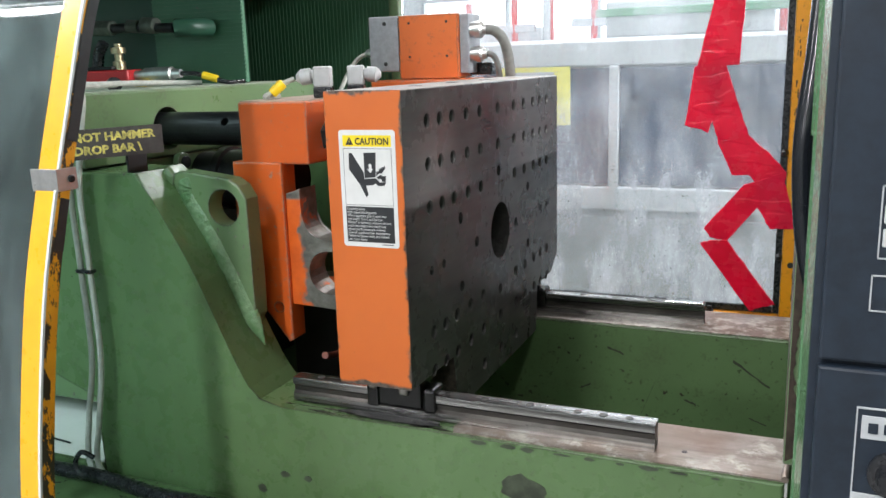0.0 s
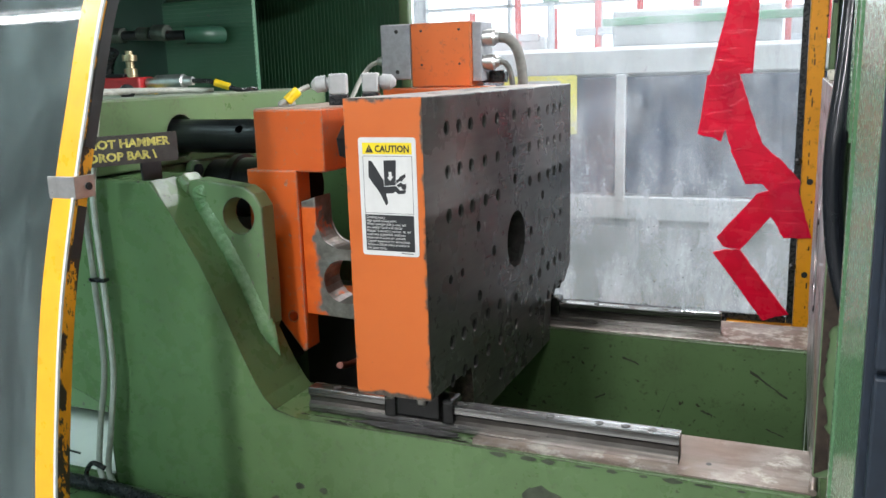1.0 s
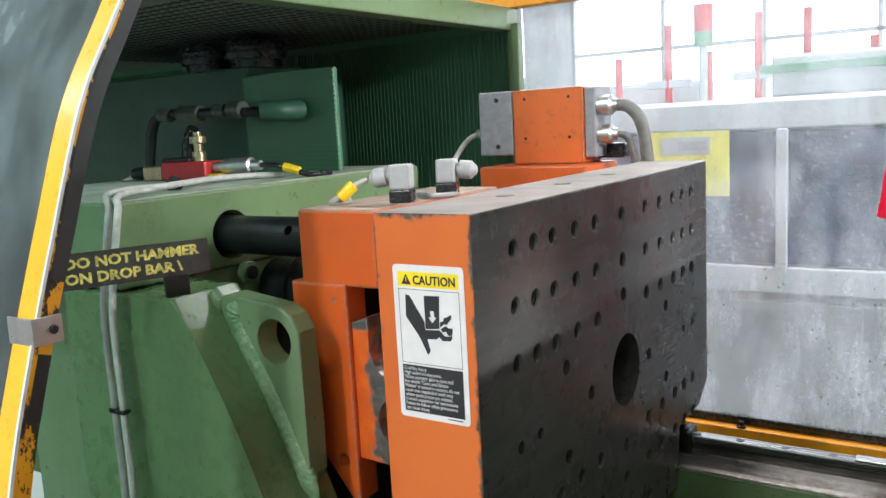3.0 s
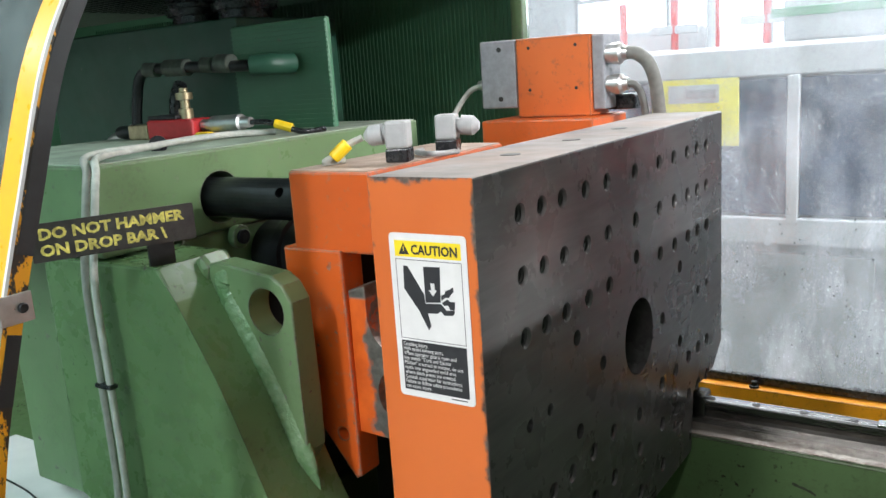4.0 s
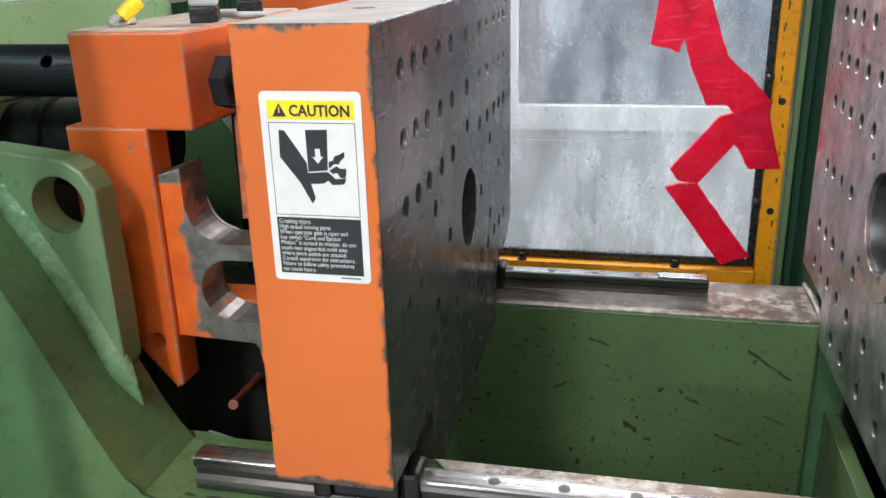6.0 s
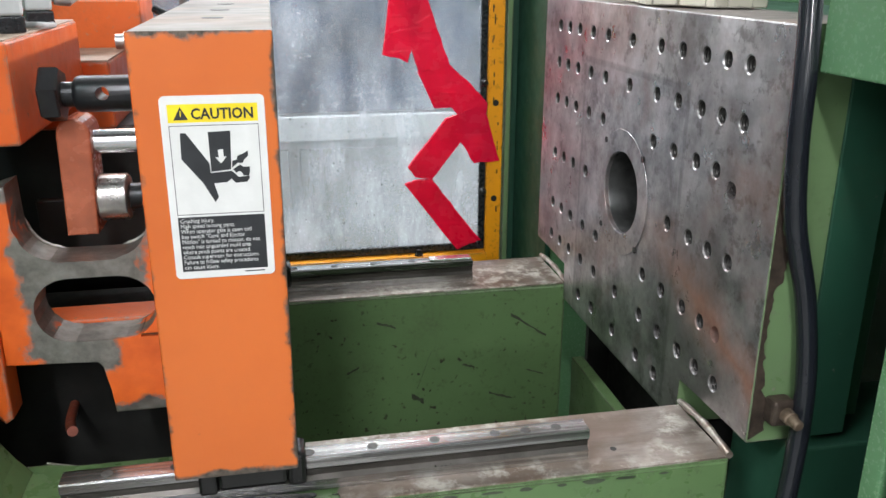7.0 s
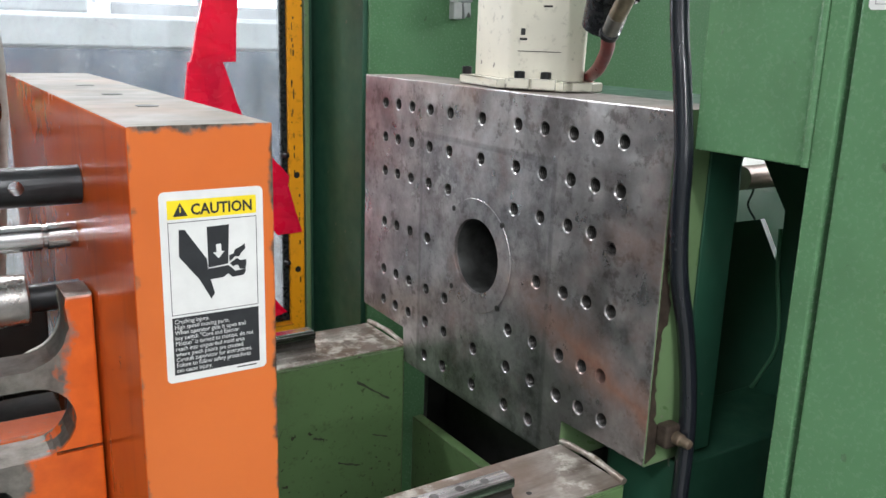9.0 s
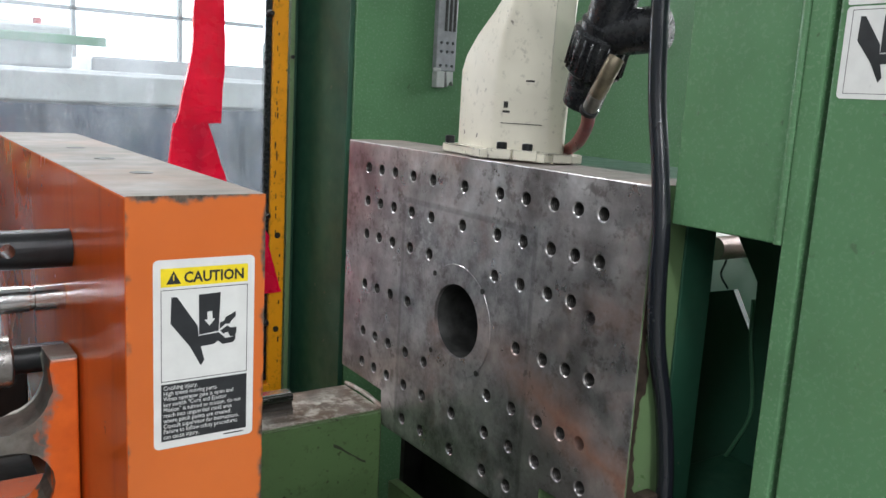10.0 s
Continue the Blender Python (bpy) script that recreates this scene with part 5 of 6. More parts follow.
for x in (-1.48, -1.345):
    bm = B()
    add_lathe(bm, (x, 1.60, 1.685), (0, 0, 1), [(0, 0.052), (0.018, 0.052), (0.019, 0.062), (0.032, 0.066), (0.034, 0.060), (0.042, 0.060), (0.043, 0.066), (0.054, 0.064), (0.060, 0.052)], 32)
    part("breather", bm, RUBBER, tk, "black round breather cap")
pp = thing("hydraulic_pipe", (-1.3, 1.43, 1.5), "dull steel hydraulic pipe with screwed couplings and a hose end", "pipe")
part("pipe", tube([(-1.50, 1.43, 1.490), (-1.492, 1.43, 1.53), (-1.475, 1.43, 1.580), (-1.45, 1.43, 1.597), (-1.40, 1.43, 1.600), (-1.17, 1.43, 1.592)], 0.010, 12), BLACK_STEEL, pp)
for x0, x1, r in ((-1.45, -1.415, 0.014), (-1.39, -1.33, 0.016), (-1.29, -1.26, 0.014), (-1.25, -1.215, 0.017)):
    part("coupling", cyl((x0, 1.43, 1.600), (x1, 1.43, 1.598), r, 10, chamfer=0.002), plain("dull_zinc", (0.10, 0.12, 0.10), 0.45, 0.7, 0.3, 40), pp)
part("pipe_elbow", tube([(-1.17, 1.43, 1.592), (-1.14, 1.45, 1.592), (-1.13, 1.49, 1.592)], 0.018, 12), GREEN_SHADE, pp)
part("hose_end", tube([(-1.50, 1.43, 1.49), (-1.53, 1.43, 1.478), (-1.57, 1.43, 1.470), (-1.59, 1.43, 1.45), (-1.592, 1.43, 1.40)], 0.014, 12), ALU, pp)
part("lower_hose", tube([(-1.38, 1.45, 1.57), (-1.40, 1.45, 1.54), (-1.41, 1.45, 1.46), (-1.41, 1.45, 1.30)], 0.012, 10), RUBBER, pp)

# ---- rear safety gate with its window ----
rg = thing("rear_gate", (-0.45, 1.94, 0.88), "rear safety gate: dirty clear window in a yellow frame", "gate")
YCHIP = paint("chipped_yellow_frame", (0.82, 0.33, 0.006), 0.4, under=(0.03, 0.022, 0.015), chips=0.9, grime=0.2, edge=0.003)
part("right_bar", box(-0.016, 0.018, 1.927, 1.960, 0.88, 2.3, bevel=0.002), YCHIP, rg)
part("bottom_bar", box(-0.93, -0.0165, 1.905, 1.960, 0.905, 0.946, bevel=0.002), YCHIP, rg)
part("top_bar", box(-1.05, -0.0165, 1.927, 1.960, 1.785, 1.83, bevel=0.002), YCHIP, rg)
pn = part("window_pane", box(-0.901, -0.030, 1.934, 1.940, 0.955, 1.785, bevel=0), PANE_REAR, rg, "dirty clear plastic pane", smooth=False)
pn.visible_shadow = False
part("gasket", box(-0.0295, -0.0165, 1.929, 1.945, 0.947, 1.785, bevel=0.001), RUBBER, rg)
part("gasket", box(-0.901, -0.030, 1.929, 1.945, 0.9465, 0.962, bevel=0.001), RUBBER, rg)
for z in (1.70, 1.30, 1.075):
    bm = B()
    add_lathe(bm, (-0.022, 1.929, z), (0, -1, 0), [(0, 0.0075), (0.006, 0.0075), (0.008, 0.006), (0.014, 0.004)], 12)
    part("screw", bm, BLACK_STEEL, rg)
for x in (-0.78, -0.45, -0.16):
    bm = B()
    add_lathe(bm, (x, 1.915, 0.946), (0, 0, 1), [(0, 0.009), (0.004, 0.009), (0.005, 0.006), (0.012, 0.005)], 12)
    part("screw", bm, BLACK_STEEL, rg)
for z in (1.258, 1.058):
    part("round_hole", cyl((0.002, 1.9275, z), (0.002, 1.9262, z), 0.0065, 16), DARK, rg)
bm = B()
random.seed(12)
for k in range(34):
    z = random.uniform(0.95, 1.85)
    x = random.choice((-0.006, -0.004, -0.008)) if z > 1.25 else 0.006
    add_box(bm, x, x + random.uniform(0.0012, 0.003), 1.9262, 1.9275, z, z + random.uniform(0.003, 0.014), bevel=0)
tagged(part("paint_chips", bm, DARK, rg, smooth=False), kind="stuff")
bm = B()
for k in range(150):
    sx0, sz0, rr = random.gauss(-0.33, 0.13), random.gauss(1.17, 0.13), random.uniform(0.0006, 0.0017)
    if -0.85 < sx0 < -0.05 and 0.98 < sz0 < 1.75:
        add_prism(bm, [(sx0 + rr * math.cos(a), sz0 + rr * 1.4 * math.sin(a)) for a in (i * math.pi / 3 for i in range(6))], "y", 1.9335, 1.9342)
tagged(part("dirt_specks", bm, DARK, rg, smooth=False), kind="stuff")
STRIPS = [
    [(-0.207, 1.476), (-0.120, 1.484), (-0.113, 1.614), (-0.116, 1.715), (-0.112, 1.782), (-0.160, 1.782), (-0.172, 1.700), (-0.176, 1.612)],
    [(-0.210, 1.482), (-0.146, 1.486), (-0.158, 1.405), (-0.178, 1.341), (-0.196, 1.350), (-0.227, 1.357)],
    [(-0.185, 1.470), (-0.148, 1.488), (-0.120, 1.405), (-0.094, 1.334), (-0.156, 1.322), (-0.168, 1.36)],
    [(-0.158, 1.322), (-0.094, 1.336), (-0.050, 1.297), (-0.016, 1.258), (-0.020, 1.225), (-0.070, 1.232), (-0.092, 1.252), (-0.125, 1.251)],
    [(-0.070, 1.240), (-0.018, 1.236), (-0.002, 1.180), (0.012, 1.139), (-0.042, 1.136), (-0.070, 1.180)],
    [(-0.100, 1.230), (-0.020, 1.258), (-0.022, 1.222), (-0.072, 1.180), (-0.130, 1.106), (-0.165, 1.112), (-0.179, 1.132)],
    [(-0.186, 1.096), (-0.168, 1.103), (-0.130, 1.106), (-0.080, 1.038), (-0.024, 0.968), (-0.050, 0.962), (-0.076, 0.950)],
]
for k, pts in enumerate(STRIPS):
    random.seed(20 + k)
    yk = 1.9245 - 0.0006 * (k % 3)
    bm = B()
    n = len(pts)
    fine = []
    for i in range(n):
        a, b = Vector(pts[i]), Vector(pts[(i + 1) % n])
        for s in range(4):
            p = a.lerp(b, s / 4)
            j = 0.0 if s == 0 else 0.0012
            fine.append((p.x + random.uniform(-j, j), p.y + random.uniform(-j, j)))
    add_prism(bm, fine, "y", yk, 1.9262 if k == 4 else 1.9336)
    single("red_tape", bm, TAPE, "wrinkled bright red adhesive tape stuck over the window", "tape", "red tape strips", smooth=False)

# ---- rear column and its slotted bracket ----
col = thing("rear_column", (0.6, 1.85, 0.0), "tall green painted rear machine column", "column")
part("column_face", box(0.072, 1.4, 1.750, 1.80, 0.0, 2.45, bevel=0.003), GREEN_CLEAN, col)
# side and return use the darkened green, so their shade is in the colour
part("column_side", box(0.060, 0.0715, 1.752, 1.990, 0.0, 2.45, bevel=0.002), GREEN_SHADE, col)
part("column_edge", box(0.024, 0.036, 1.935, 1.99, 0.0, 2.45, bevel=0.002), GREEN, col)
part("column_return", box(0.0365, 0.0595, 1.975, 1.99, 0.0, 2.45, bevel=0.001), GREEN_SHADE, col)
part("screw", cyl((0.030, 1.936, 1.62), (0.030, 1.931, 1.62), 0.004, 10), DARK, col)
sb = thing("slotted_bracket", (0.27, 1.74, 1.57), "dark grey slotted mounting bracket on the green column", "bracket")
me = cut(box(0.245, 0.292, 1.736, 1.750, 1.608, 1.80, bevel=0.002), (lambda b: [add_cyl(b, (x, 1.7, z), (x, 1.77, z), 0.0032, 10) for x in (0.256, 0.270, 0.283) for z in (1.618, 1.645, 1.662)] and b)(B()), "bracket_plate", [GREY_BOX])
part("bracket_plate", me, GREY_BOX, sb)
for k, x in enumerate((0.262, 0.272, 0.282)):
    part("slot", box(x, x + 0.0055, 1.7352, 1.7365, 1.685, 1.79, bevel=0), DARK, sb)
part("latch", box(0.246, 0.266, 1.733, 1.750, 1.575, 1.607, bevel=0.002), GREY_PLASTIC, sb)
bm = prism([(0.270, 1.607), (0.286, 1.607), (0.288, 1.580), (0.282, 1.590), (0.274, 1.577)], "y", 1.735, 1.749)
part("clip", bm, GREY_PLASTIC, sb)
part("latch_bar", box(0.238, 0.256, 1.732, 1.7355, 1.606, 1.613, bevel=0.001), GREY_PLASTIC, sb)

# ---- cream column of the sprue picker on the fixed platen ----
rb = thing("sprue_picker", (0.06, 1.22, 1.477), "cream painted sprue picker column, scratched, bolted on the platen", "robot arm")
FL = [(0.008, 1.262), (0.052, 1.176), (0.070, 1.180), (0.092, 1.166), (0.112, 1.168), (0.113, 1.392), (0.030, 1.384), (0.026, 1.330)]
part("base_flange", prism(FL, "z", 1.4775, 1.490, bevel=0.002), CREAM, rb)
# upright body with broad chamfers, turned towards the operator side, narrowing to a neck on its far side
FOOT = [(0.020, 1.250), (0.063, 1.188), (0.0935, 1.1827), (0.111, 1.212), (0.111, 1.345), (0.085, 1.372), (0.040, 1.363)]
bm = B()
rings = []
for z, f in ((1.490, 1.0), (1.598, 1.0), (1.622, 0.94), (1.650, 0.80), (1.680, 0.60), (1.705, 0.46), (1.735, 0.39), (1.80, 0.37), (2.1, 0.37)):
    rings.append([Vector((x, 1.183 + (y - 1.183) * f, z)) for x, y in FOOT])
add_rings(bm, rings)
vert = [e for e in bm.edges if abs(e.verts[0].co.z - e.verts[1].co.z) > 0.01 and len(e.link_faces) == 2]
bmesh.ops.bevel(bm, geom=vert, offset=0.009, segments=3, affect="EDGES", profile=0.5)
part("column_body", bm, CREAM, rb)
fl, fr = Vector((0.020, 1.250, 0)), Vector((0.063, 1.188, 0))
along, outw = (fr - fl).normalized(), Vector((-0.82, -0.57, 0))


def on_front(a0, a1, z0, z1, depth=0.0008):
    """A thin mark on the column's front face, a along it."""
    q = [fl + along * a0 + outw * depth, fl + along * a1 + outw * depth, fl + along * a1 - outw * 0.001, fl + along * a0 - outw * 0.001]
    return prism([(v.x, v.y) for v in q], "z", z0, z1)


part("parting_line", on_front(0.010, 0.068, 1.5265, 1.5275), DARK, rb)
for a0, a1, z0, z1 in ((0.012, 0.022, 1.541, 1.544), (0.013, 0.019, 1.5475, 1.556), (0.042, 0.054, 1.583, 1.5855)):
    part("scrape_mark", on_front(a0, a1, z0, z1), DARK, rb)
for q in (fl + along * 0.016 + outw * 0.007, fl + along * 0.052 + outw * 0.007, Vector((0.036, 1.374, 0))):
    bm = B()
    add_lathe(bm, (q.x, q.y, 1.4905), (0, 0, 1), [(0, 0.0072), (0.010, 0.0072), (0.011, 0.0062)], 16)
    bolt = part("cap_screw", bm, BLACK_STEEL, rb)
    part("socket", cyl((q.x, q.y, 1.5011), (q.x, q.y, 1.5018), 0.0034, 6), DARK, bolt)
for a in (0.016, 0.052):
    q0, q1 = fl + along * (a - 0.017) + outw * 0.0165, fl + along * (a + 0.016) + outw * 0.0165
    q2, q3 = q1 - outw * 0.024, q0 - outw * 0.024
    part("flange_pad", prism([(v.x, v.y) for v in (q0, q1, q2, q3)], "z", 1.4790, 1.4925, bevel=0.0012), CREAM, rb)
mt = thing("swivel_drive", (0.03, 1.07, 1.6), "black ribbed swivel drive with a brass elbow", "drive unit")
ax0, ax1 = Vector((0.045, 1.108, 1.555)), Vector((0.010, 1.010, 1.735))
dd = (ax1 - ax0)
bm = B()
add_lathe(bm, ax0, dd, [(0, 0.016), (0.004, 0.024), (0.045, 0.027), (0.050, 0.033), (0.100, 0.035), (0.103, 0.030), (0.112, 0.030), (0.114, 0.026), (0.22, 0.026)], 32)
part("drive_body", bm, RUBBER, mt)
uu, vv, dn = frame_of(dd)
bm = B()
for i in range(22):
    a = 2 * math.pi * i / 22
    c = ax0 + dn * 0.075 + (uu * math.cos(a) + vv * math.sin(a)) * 0.0345
    add_cyl(bm, c - dn * 0.022, c + dn * 0.022, 0.0017, 6)
part("grip_ribs", bm, RUBBER, mt)
part("drive_arm", cyl((0.03, 1.05, 1.64), (0.045, 0.985, 1.645), 0.026, 24, chamfer=0.003), RUBBER, mt)
part("drive_arm", cyl((0.05, 1.12, 1.62), (0.035, 1.06, 1.64), 0.02, 24, chamfer=0.003), RUBBER, mt)
bm = B()
add_tube(bm, [(0.020, 1.030, 1.612), (0.016, 1.034, 1.600), (0.018, 1.046, 1.583), (0.022, 1.058, 1.571)], 0.0100, 12)
part("brass_elbow", bm, plain("dull_brass", (0.20, 0.17, 0.12), 0.4, 0.8, 0.3, 60), mt)
part("hose_collar", cyl((0.022, 1.058, 1.571), (0.030, 1.078, 1.550), 0.0098, 12, chamfer=0.001), plain("dull_collar", (0.22, 0.21, 0.19), 0.4, 0.8, 0.2, 60), mt)
part("hose_clip", cyl((0.028, 1.074, 1.554), (0.030, 1.079, 1.549), 0.0118, 12, chamfer=0.001), BLACK_STEEL, mt)
rh = single("red_air_hose", tube([(0.030, 1.078, 1.550), (0.050, 1.100, 1.532), (0.080, 1.144, 1.510), (0.103, 1.182, 1.4985), (0.116, 1.207, 1.4905)], 0.0085, 12), RED_HOSE, "dark red air hose on the platen", "hose")
tt = single("thin_tube", tube([(0.03, 1.10, 1.72), (0.02, 1.13, 1.70), (0.018, 1.145, 1.72), (0.02, 1.15, 1.78), (0.026, 1.15, 1.82)], 0.003, 8), RUBBER, "thin black air tube at the column", "tube")

# ---- guard cabinet with control panel ----
gc = thing("guard_cabinet", (0.3, 0.75, 0.0), "green sheet-metal guard cabinet with a dark control panel", "cabinet")
part("upper_guard", box(0.018, 0.030, 0.800, 0.926, 1.437, 2.3, bevel=0.002), GREEN_CLEAN, gc)
part("upper_guard_return", box(0.0305, 0.30, 0.914, 0.926, 1.437, 2.3, bevel=0.002), GREEN_CLEAN, gc)
part("guard_lower_lip", box(0.0305, 0.14, 0.800, 0.9135, 1.437, 1.446, bevel=0.001), GREEN_CLEAN, gc)
bm = tube([(0.0185, 0.797, 1.437), (0.0185, 0.797, 1.8), (0.0185, 0.797, 2.3)], 0.0045, 10)
part("guard_edge_roll", bm, GREEN_CLEAN, gc)
part("corner_post", box(0.016, 0.040, 0.772, 0.7925, 0.0, 2.3, bevel=0.002), GREEN_CLEAN, gc)
part("door_panel", box(0.018, 0.034, 0.545, 0.766, 0.0, 2.3, bevel=0.003), GREEN_CLEAN, gc)
# black sheet for the shade in the gap between post and door
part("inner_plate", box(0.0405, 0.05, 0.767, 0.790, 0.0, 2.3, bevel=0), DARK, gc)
part("front_frame", box(0.018, 0.60, 0.537, 0.5445, 0.0, 2.3, bevel=0.001), PANEL_NAVY, gc)
cp = part("control_panel", box(0.0225, 0.60, 0.530, 0.5365, 1.332, 2.3, bevel=0.002), PANEL_NAVY, gc, "dark navy control panel")
cp2 = part("control_panel", box(0.0225, 0.60, 0.528, 0.5365, 0.7, 1.329, bevel=0.002), PANEL_NAVY, gc, "dark navy control panel")
PL = plain("panel_print", (0.45, 0.47, 0.48), 0.5, 0, 0.05, 60)
for x0, x1, z0, z1 in ((0.0485, 0.12, 1.393, 1.434), (0.0465, 0.12, 1.363, 1.384)):
    for a in ((x0, x1, z0, z0 + 0.0008), (x0, x1, z1 - 0.0008, z1), (x0, x0 + 0.0008, z0, z1)):
        part("printed_line", box(a[0], a[1], 0.5292, 0.5302, a[2], a[3], bevel=0), PL, cp)
for z in (1.413, 1.400):
    part("key", box(0.0505, 0.075, 0.5285, 0.5302, z, z + 0.010, bevel=0.0005), plain("pale_key", (0.5, 0.52, 0.52), 0.5), cp)
for a in ((0.0445, 0.12, 1.306, 1.307), (0.0445, 0.0453, 1.235, 1.306)):
    part("printed_line", box(a[0], a[1], 0.5272, 0.5282, a[2], a[3], bevel=0), PL, cp2)
part("printed_label", box(0.0475, 0.075, 0.5270, 0.5282, 1.288, 1.302, bevel=0.0003), PL, cp2)
for k in range(3):
    part("label_bar", box(0.051 + k * 0.008, 0.056 + k * 0.008, 0.5262, 0.5271, 1.292, 1.298, bevel=0), PANEL_NAVY, cp2)
part("printed_label", box(0.0445, 0.075, 0.5270, 0.5282, 1.240, 1.254, bevel=0.0003), PL, cp2)
words("MOTO", 0.007, Matrix.Translation((0.050, 0.5268, 1.2445)) @ pose(0, 0, 0, 90, 0, 0), PANEL_NAVY, "panel_lettering", cp2, 0.0001)
bm = B()
add_lathe(bm, (0.066, 0.528, 1.268), (0, -1, 0), [(0, 0.014), (0.004, 0.014), (0.005, 0.010), (0.014, 0.009)], 24)
part("rotary_knob", bm, RUBBER, cp2)
part("cabinet_back", box(0.31, 0.60, 0.9, 0.926, 0.0, 2.3, bevel=0), GREEN_DARK, gc)
part("cabinet_side", box(0.60, 0.61, 0.53, 0.926, 0.0, 2.3, bevel=0), GREEN_DARK, gc)
warning_label((0.0180, 0.7585, 1.526), (0, -1, 0), (-1, 0, 0), gc, top_only=True)

# inside behind the opening below the guard
ip = thing("injection_frame", (0.3, 1.0, 0.0), "green frame plates round the injection unit, their shade in the colour", "machine frame")
part("upright_plate", box(0.117, 0.165, 0.984, 1.05, 0.0, 1.436, bevel=0.003), GREEN_DARK, ip)
back = B()
add_box(back, 0.335, 0.345, 0.93, 1.60, 0.0, 1.46, bevel=0)
hole = prism([(1.114, 1.380), (1.112, 1.292), (1.065, 1.306), (1.031, 1.252), (1.027, 1.282), (1.028, 1.325), (1.073, 1.392), (1.110, 1.392)], "x", 0.30, 0.40)
# plates behind the opening are coloured dark for the shade there
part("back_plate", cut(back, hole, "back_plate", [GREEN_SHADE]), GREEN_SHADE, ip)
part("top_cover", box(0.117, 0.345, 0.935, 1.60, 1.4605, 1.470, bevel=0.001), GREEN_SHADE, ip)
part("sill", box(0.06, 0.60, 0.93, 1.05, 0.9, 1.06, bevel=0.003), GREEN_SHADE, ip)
single("thin_cable", tube([(0.332, 1.029, 1.30), (0.331, 1.024, 1.24), (0.331, 1.010, 1.145), (0.331, 1.030, 1.085), (0.331, 1.060, 1.03), (0.331, 1.10, 0.98)], 0.0028, 8), GREEN_DARK, "thin dark green cable running down the frame plate", "cable")
br = thing("heater_barrel", (0.8, 1.3, 1.2), "pale injection barrel cover with a brown pipe above", "barrel")
part("barrel_cover", box(0.50, 1.3, 0.96, 1.45, 1.12, 1.325, bevel=0.01), WHITE_CARD, br)
part("barrel_pipe", cyl((0.42, 1.17, 1.343), (1.3, 1.17, 1.343), 0.019, 20), plain("brown_pipe", (0.2, 0.13, 0.10), 0.4, 0.4, 0.2, 20), br)
part("ring_bolt", tube([(0.50, 1.27, 1.37), (0.50, 1.255, 1.40), (0.50, 1.275, 1.425), (0.50, 1.295, 1.40), (0.50, 1.28, 1.37)], 0.007, 8), BLACK_STEEL, br)
part("barrel_wire", tube([(0.49, 1.22, 1.34), (0.48, 1.19, 1.32), (0.485, 1.20, 1.29), (0.48, 1.18, 1.27)], 0.0018, 6), RUBBER, br)
hl = single("grey_conduit", tube([(0.08, 0.90, 0.75), (0.05, 0.885, 0.90), (0.052, 0.865, 0.985), (0.075, 0.845, 1.015), (0.11, 0.84, 1.02)], 0.017, 16), plain("grey_conduit_sheath", (0.09, 0.095, 0.095), 0.4, 0, 0.2, 40), "grey flexible conduit curving under the guard", "conduit")

# grease nipple and black hose at the fixed platen
np_ = thing("grease_nipple", (0.03, 0.935, 1.10), "dirty brass grease fitting on the platen side", "grease nipple")
part("nipple_base", box(0.022, 0.046, 0.925, 0.9435, 1.092, 1.120, bevel=0.004), single_rust, np_)
bm = B()
add_lathe(bm, (0.036, 0.926, 1.106), (0, -1, -0.05), [(0, 0.0075), (0.010, 0.0075), (0.011, 0.006), (0.022, 0.0055), (0.023, 0.004)], 12)
part("nipple_head", bm, plain("dirty_brass", (0.16, 0.12, 0.085), 0.5, 0.5, 0.3, 80), np_)
hz = thing("black_hose", (0.04, 0.93, 1.2), "thick black hose hanging in front of the fixed platen", "hose")
part("hose_sheath", tube([(0.026, 0.985, 1.90), (0.024, 0.978, 1.70), (0.020, 0.966, 1.58), (0.016, 0.948, 1.50), (0.010, 0.932, 1.43), (0.011, 0.930, 1.37), (0.020, 0.930, 1.30), (0.042, 0.929, 1.22), (0.052, 0.924, 1.13), (0.048, 0.920, 1.03), (0.036, 0.916, 0.96), (0.020, 0.910, 0.90), (0.0, 0.905, 0.875)], 0.0100, 16), HOSE, hz)
for z0, x, y in ((0.935, 0.030, 0.913),):
    part("hose_band", cyl((x - 0.004, y, z0 - 0.006), (x + 0.002, y, z0 + 0.006), 0.0118, 16), GREY_PLASTIC, hz)

# ---- operator gate ----
og = thing("operator_gate", (-0.9, 0.7, 0.88), "open operator gate: curved clear window in a yellow and black frame", "gate")
GCURVE = [(0.640, 0.874), (0.656, 1.03), (0.676, 1.15), (0.702, 1.27), (0.738, 1.387), (0.770, 1.48), (0.810, 1.59), (0.853, 1.667), (0.91, 1.76), (0.98, 1.85)]
gp = smooth_path([(0, y, z) for y, z in GCURVE], 6)


def gate_strip(x0, x1, off0, off1, k0=0, k1=None):
    """A bar between x0 and x1 that follows the gate's curve; off: metres inward from it."""
    bm = B()
    k1 = len(gp) - 1 if k1 is None else k1
    rings = []
    for i in range(k0, k1 + 1):
        t = (gp[min(i + 1, len(gp) - 1)] - gp[max(i - 1, 0)]).normalized()
        n = Vector((0, t.z, -t.y))
        a, b = gp[i] + n * off0, gp[i] + n * off1
        rings.append([Vector((x0, a.y, a.z)), Vector((x1, a.y, a.z)), Vector((x1, b.y, b.z)), Vector((x0, b.y, b.z))])
    return add_rings(bm, rings)


M = Mat("worn_yellow_and_black_edge")
blk = M.ramp(M.noise(38, 6, 0.7, (1, 1, 0.5)), (0.50, 0.0), (0.52, 1.0))
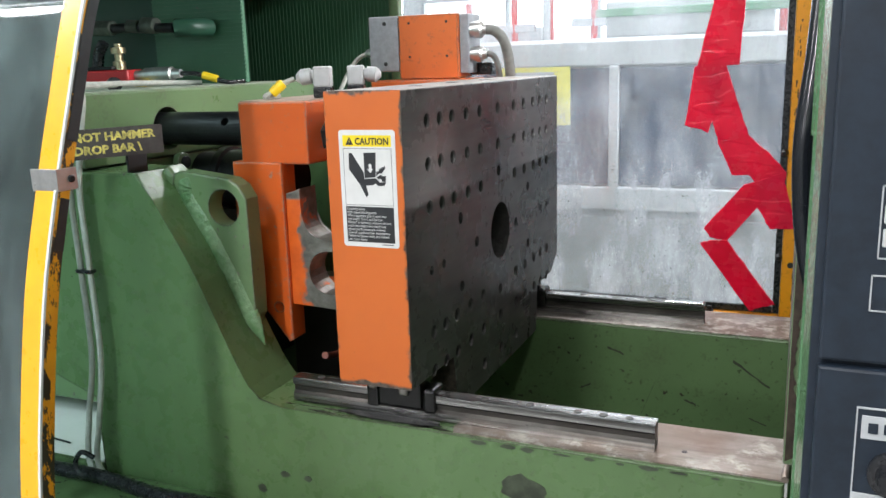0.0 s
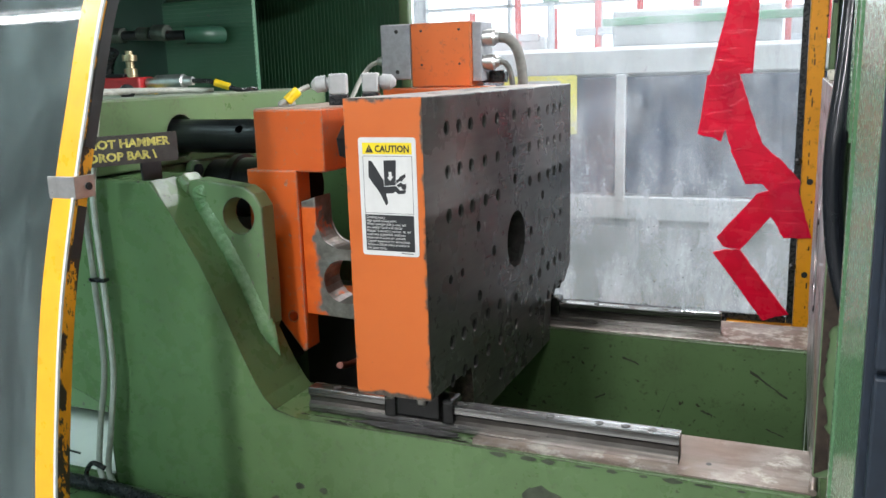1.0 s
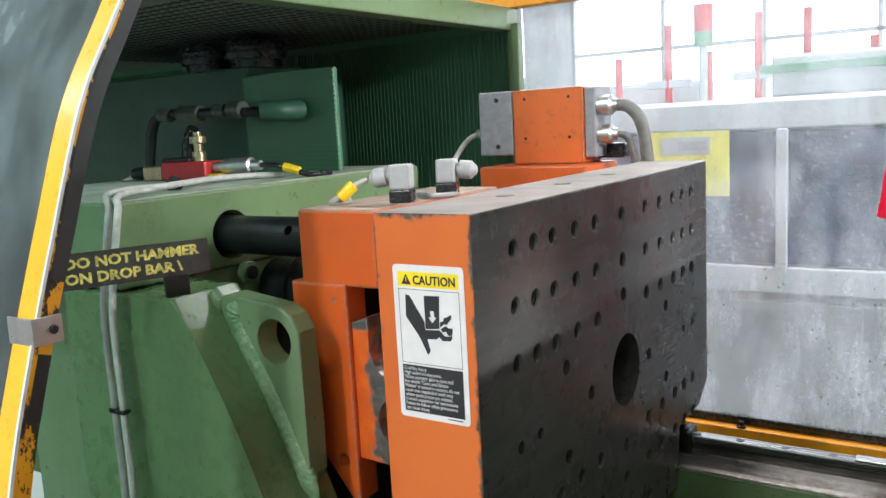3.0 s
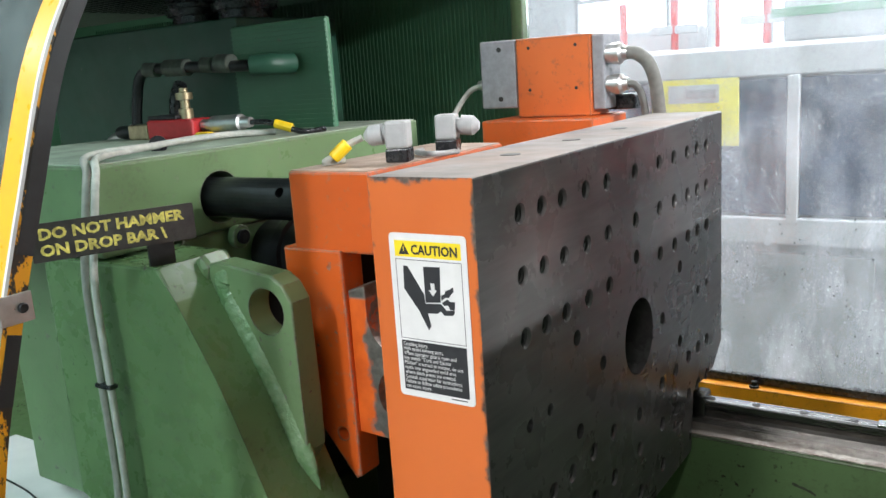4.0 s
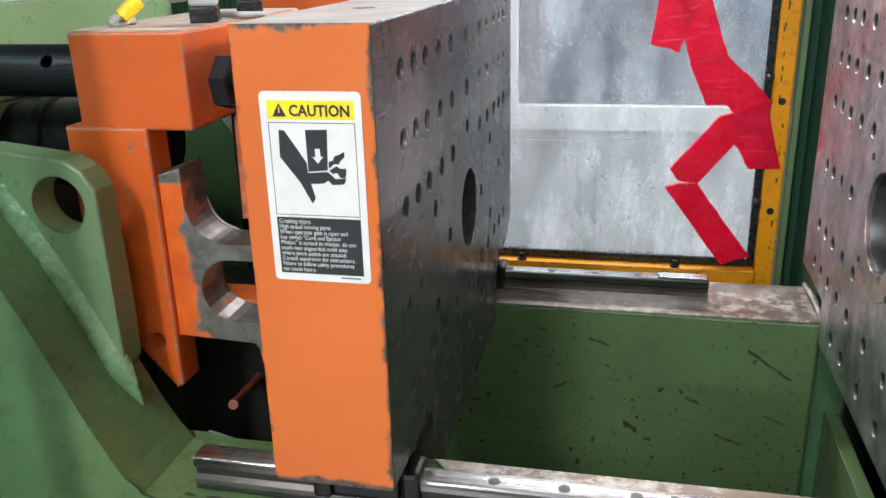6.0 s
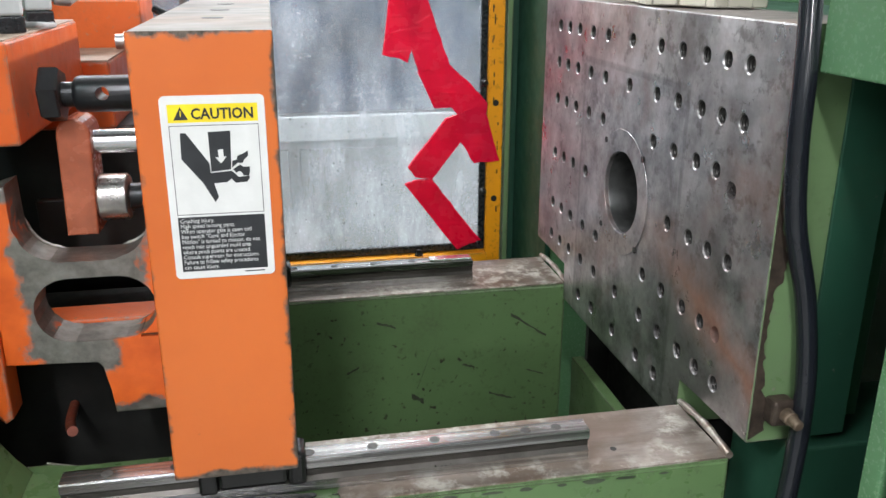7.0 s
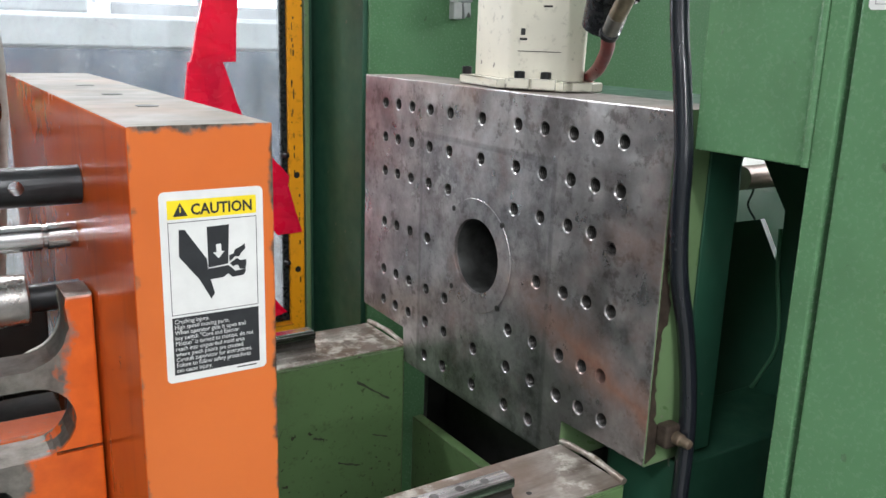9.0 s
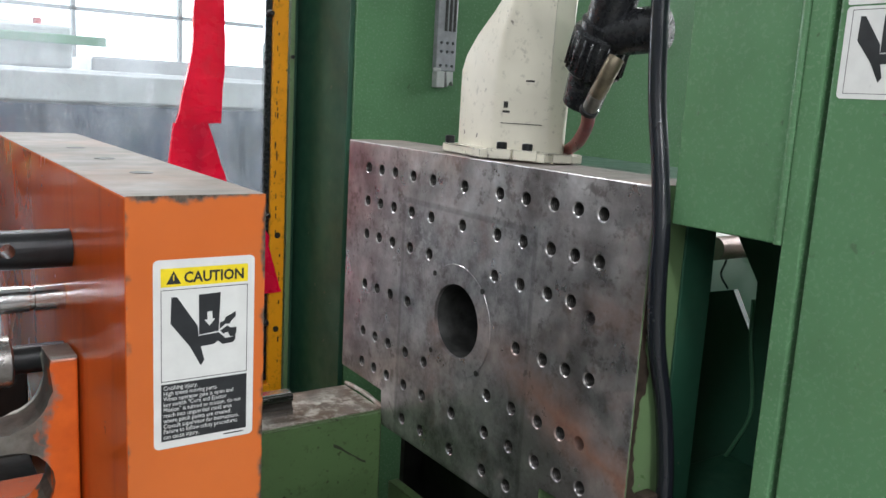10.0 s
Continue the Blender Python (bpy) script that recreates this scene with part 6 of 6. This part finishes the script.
M.set(Base_Color=M.mix(blk, M.ramp(M.noise(20, 3), (0.3, (0.70, 0.27, 0.006)), (0.7, (0.86, 0.38, 0.01))), (0.03, 0.02, 0.013)), Roughness=0.45)
M.bump(M.math("SUBTRACT", 0.5, blk), 0.3, 0.0006)
YELLOW_EDGE = M.m
part("frame_face", gate_strip(-0.812, -0.7835, 0.0, 0.018), YELLOW_FACE, og, "bright yellow curved frame")
part("frame_seal", gate_strip(-0.7833, -0.7800, -0.0006, 0.0025), LABEL_WHITE, og, "thin pale sealing strip")
part("frame_edge", gate_strip(-0.7833, -0.7802, 0.0027, 0.020), YELLOW_EDGE, og, "yellow edge scraped to black")
part("black_tape", gate_strip(-0.7800, -0.7790, 0.0050, 0.0202, 27), BLACK_TAPE, og, "black edge tape")
part("black_tape", gate_strip(-0.7800, -0.7792, 0.007, 0.0198, 20, 23), BLACK_TAPE, og, "black edge tape")
gl = part("gate_window", gate_strip(-1.9, -0.8125, 0.006, 0.010), PANE_GATE, og, "clear curved plastic window")
for x, z in ((-0.7775, 1.387), (-0.955, 1.36)):
    y = 0.738 if x > -0.9 else 0.728
    cl = part("clip", box(x - 0.040, x, y - 0.004, y - 0.0005, z - 0.013, z + 0.013, bevel=0.001), ALU, og)
    if x > -0.9:
        part("clip_side", box(x - 0.0014, x + 0.0008, y - 0.004, y + 0.026, z - 0.013, z + 0.013, bevel=0.0006), ALU, cl)
        part("clip_screw", cyl((x + 0.0005, y + 0.016, z), (x + 0.004, y + 0.016, z), 0.0045, 14, chamfer=0.001), BLACK_STEEL, cl)
    else:
        part("clip_screw", cyl((x - 0.02, y - 0.004, z), (x - 0.02, y - 0.007, z), 0.005, 14, chamfer=0.001), ALU, cl)
part("gate_track", box(-1.95, -0.778, 0.62, 0.68, 0.0, 0.873, bevel=0.004), GREEN, og)
part("inner_rail", gate_strip(-1.0, -0.975, 0.011, 0.02), BG_WHITE, og)

# ---- what stands behind the rear window ----
fm = thing("far_machine", (-0.3, 3.4, 0.0), "pale machine guard with dark window panels behind the rear gate", "machine")
part("guard_body", box(-2.6, 2.2, 3.26, 4.0, 0.0, 1.58, bevel=0.01), BG_WHITE, fm)
for x0, x1 in ((-1.45, -0.668), (-0.628, 0.9)):
    part("dark_panel", box(x0, x1, 3.235, 3.262, 1.03, 1.470, bevel=0.004), BG_DARK, fm)
for x0, x1 in ((-1.45, -0.4), (-0.36, 0.5)):
    part("grey_panel", box(x0, x1, 3.235, 3.262, 0.45, 0.90, bevel=0.004), plain("far_grey_panel", (0.24, 0.25, 0.25), 0.5, 0, 0.3, 6), fm)
part("top_rail", box(-2.6, 2.2, 3.225, 3.30, 1.478, 1.570, bevel=0.006), BG_WHITE, fm)
part("mid_rail", box(-2.6, 2.2, 3.225, 3.262, 0.93, 1.02, bevel=0.006), BG_WHITE, fm)
for x in (-0.648,):
    part("post", box(x - 0.018, x + 0.018, 3.22, 3.262, 1.0, 1.478, bevel=0.004), BG_WHITE, fm)
part("top_box", box(-0.72, -0.1, 3.4, 3.8, 1.58, 1.72, bevel=0.01), BG_WHITE, fm)
part("top_bar", box(-0.75, 0.0, 3.36, 3.39, 1.66, 1.69, bevel=0.004), BG_GREEN, fm)
nt = thing("yellow_notice", (-0.96, 3.22, 1.37), "yellow-edged notice sheet on the far machine", "notice")
part("sheet", box(-1.109, -0.817, 3.228, 3.2345, 1.256, 1.495, bevel=0.001), BG_YELLOW, nt)
part("white_field", box(-1.05, -0.88, 3.2255, 3.2282, 1.40, 1.46, bevel=0), BG_WHITE, nt)
part("print_bar", box(-0.99, -0.89, 3.2240, 3.2256, 1.415, 1.445, bevel=0), plain("grey_print", (0.3, 0.3, 0.3), 0.5), nt)
random.seed(31)
for k in range(9):
    x = -2.0 + k * 0.27 + random.uniform(-0.06, 0.06)
    h = random.uniform(1.85, 2.15)
    t = thing("far_stand", (x, 5.4, 0.0), "thin red stand far back in the hall", "stand", "far red stands")
    part("pole", cyl((x, 5.4, 0), (x, 5.4, h), 0.022, 10), BG_RED, t)
    part("arm", box(x - 0.14, x + 0.14, 5.38, 5.42, h * 0.82, h * 0.82 + 0.05, bevel=0.004), BG_WHITE if k % 2 else BG_RED, t)
bk = thing("signal_lamp", (-1.35, 4.6, 0.0), "red and green signal lamp on a pole", "signal lamp")
part("pole", cyl((-1.30, 4.6, 0), (-1.30, 4.6, 1.86), 0.02, 10), BG_WHITE, bk)
part("green_lens", cyl((-1.30, 4.6, 1.86), (-1.30, 4.6, 1.93), 0.045, 14), BG_GREEN, bk)
part("red_lens", cyl((-1.30, 4.6, 1.93), (-1.30, 4.6, 2.06), 0.045, 14), BG_RED, bk)
for k, (x, y, w, h) in enumerate(((-2.4, 6.2, 1.2, 1.75), (-0.6, 6.6, 1.5, 1.9), (1.3, 6.4, 1.4, 1.7))):
    t = thing("far_cabinet", (x, y, 0.0), "pale machine cabinet far back in the hall", "cabinet", "far cabinets")
    part("body", box(x - w / 2, x + w / 2, y, y + 0.7, 0, h, bevel=0.02), BG_WHITE, t)
    part("door", box(x - w / 2 + 0.1, x + w / 2 - 0.1, y - 0.015, y, 0.3, h - 0.2, bevel=0.005), plain("far_blue_grey", (0.40, 0.46, 0.50), 0.5), t)
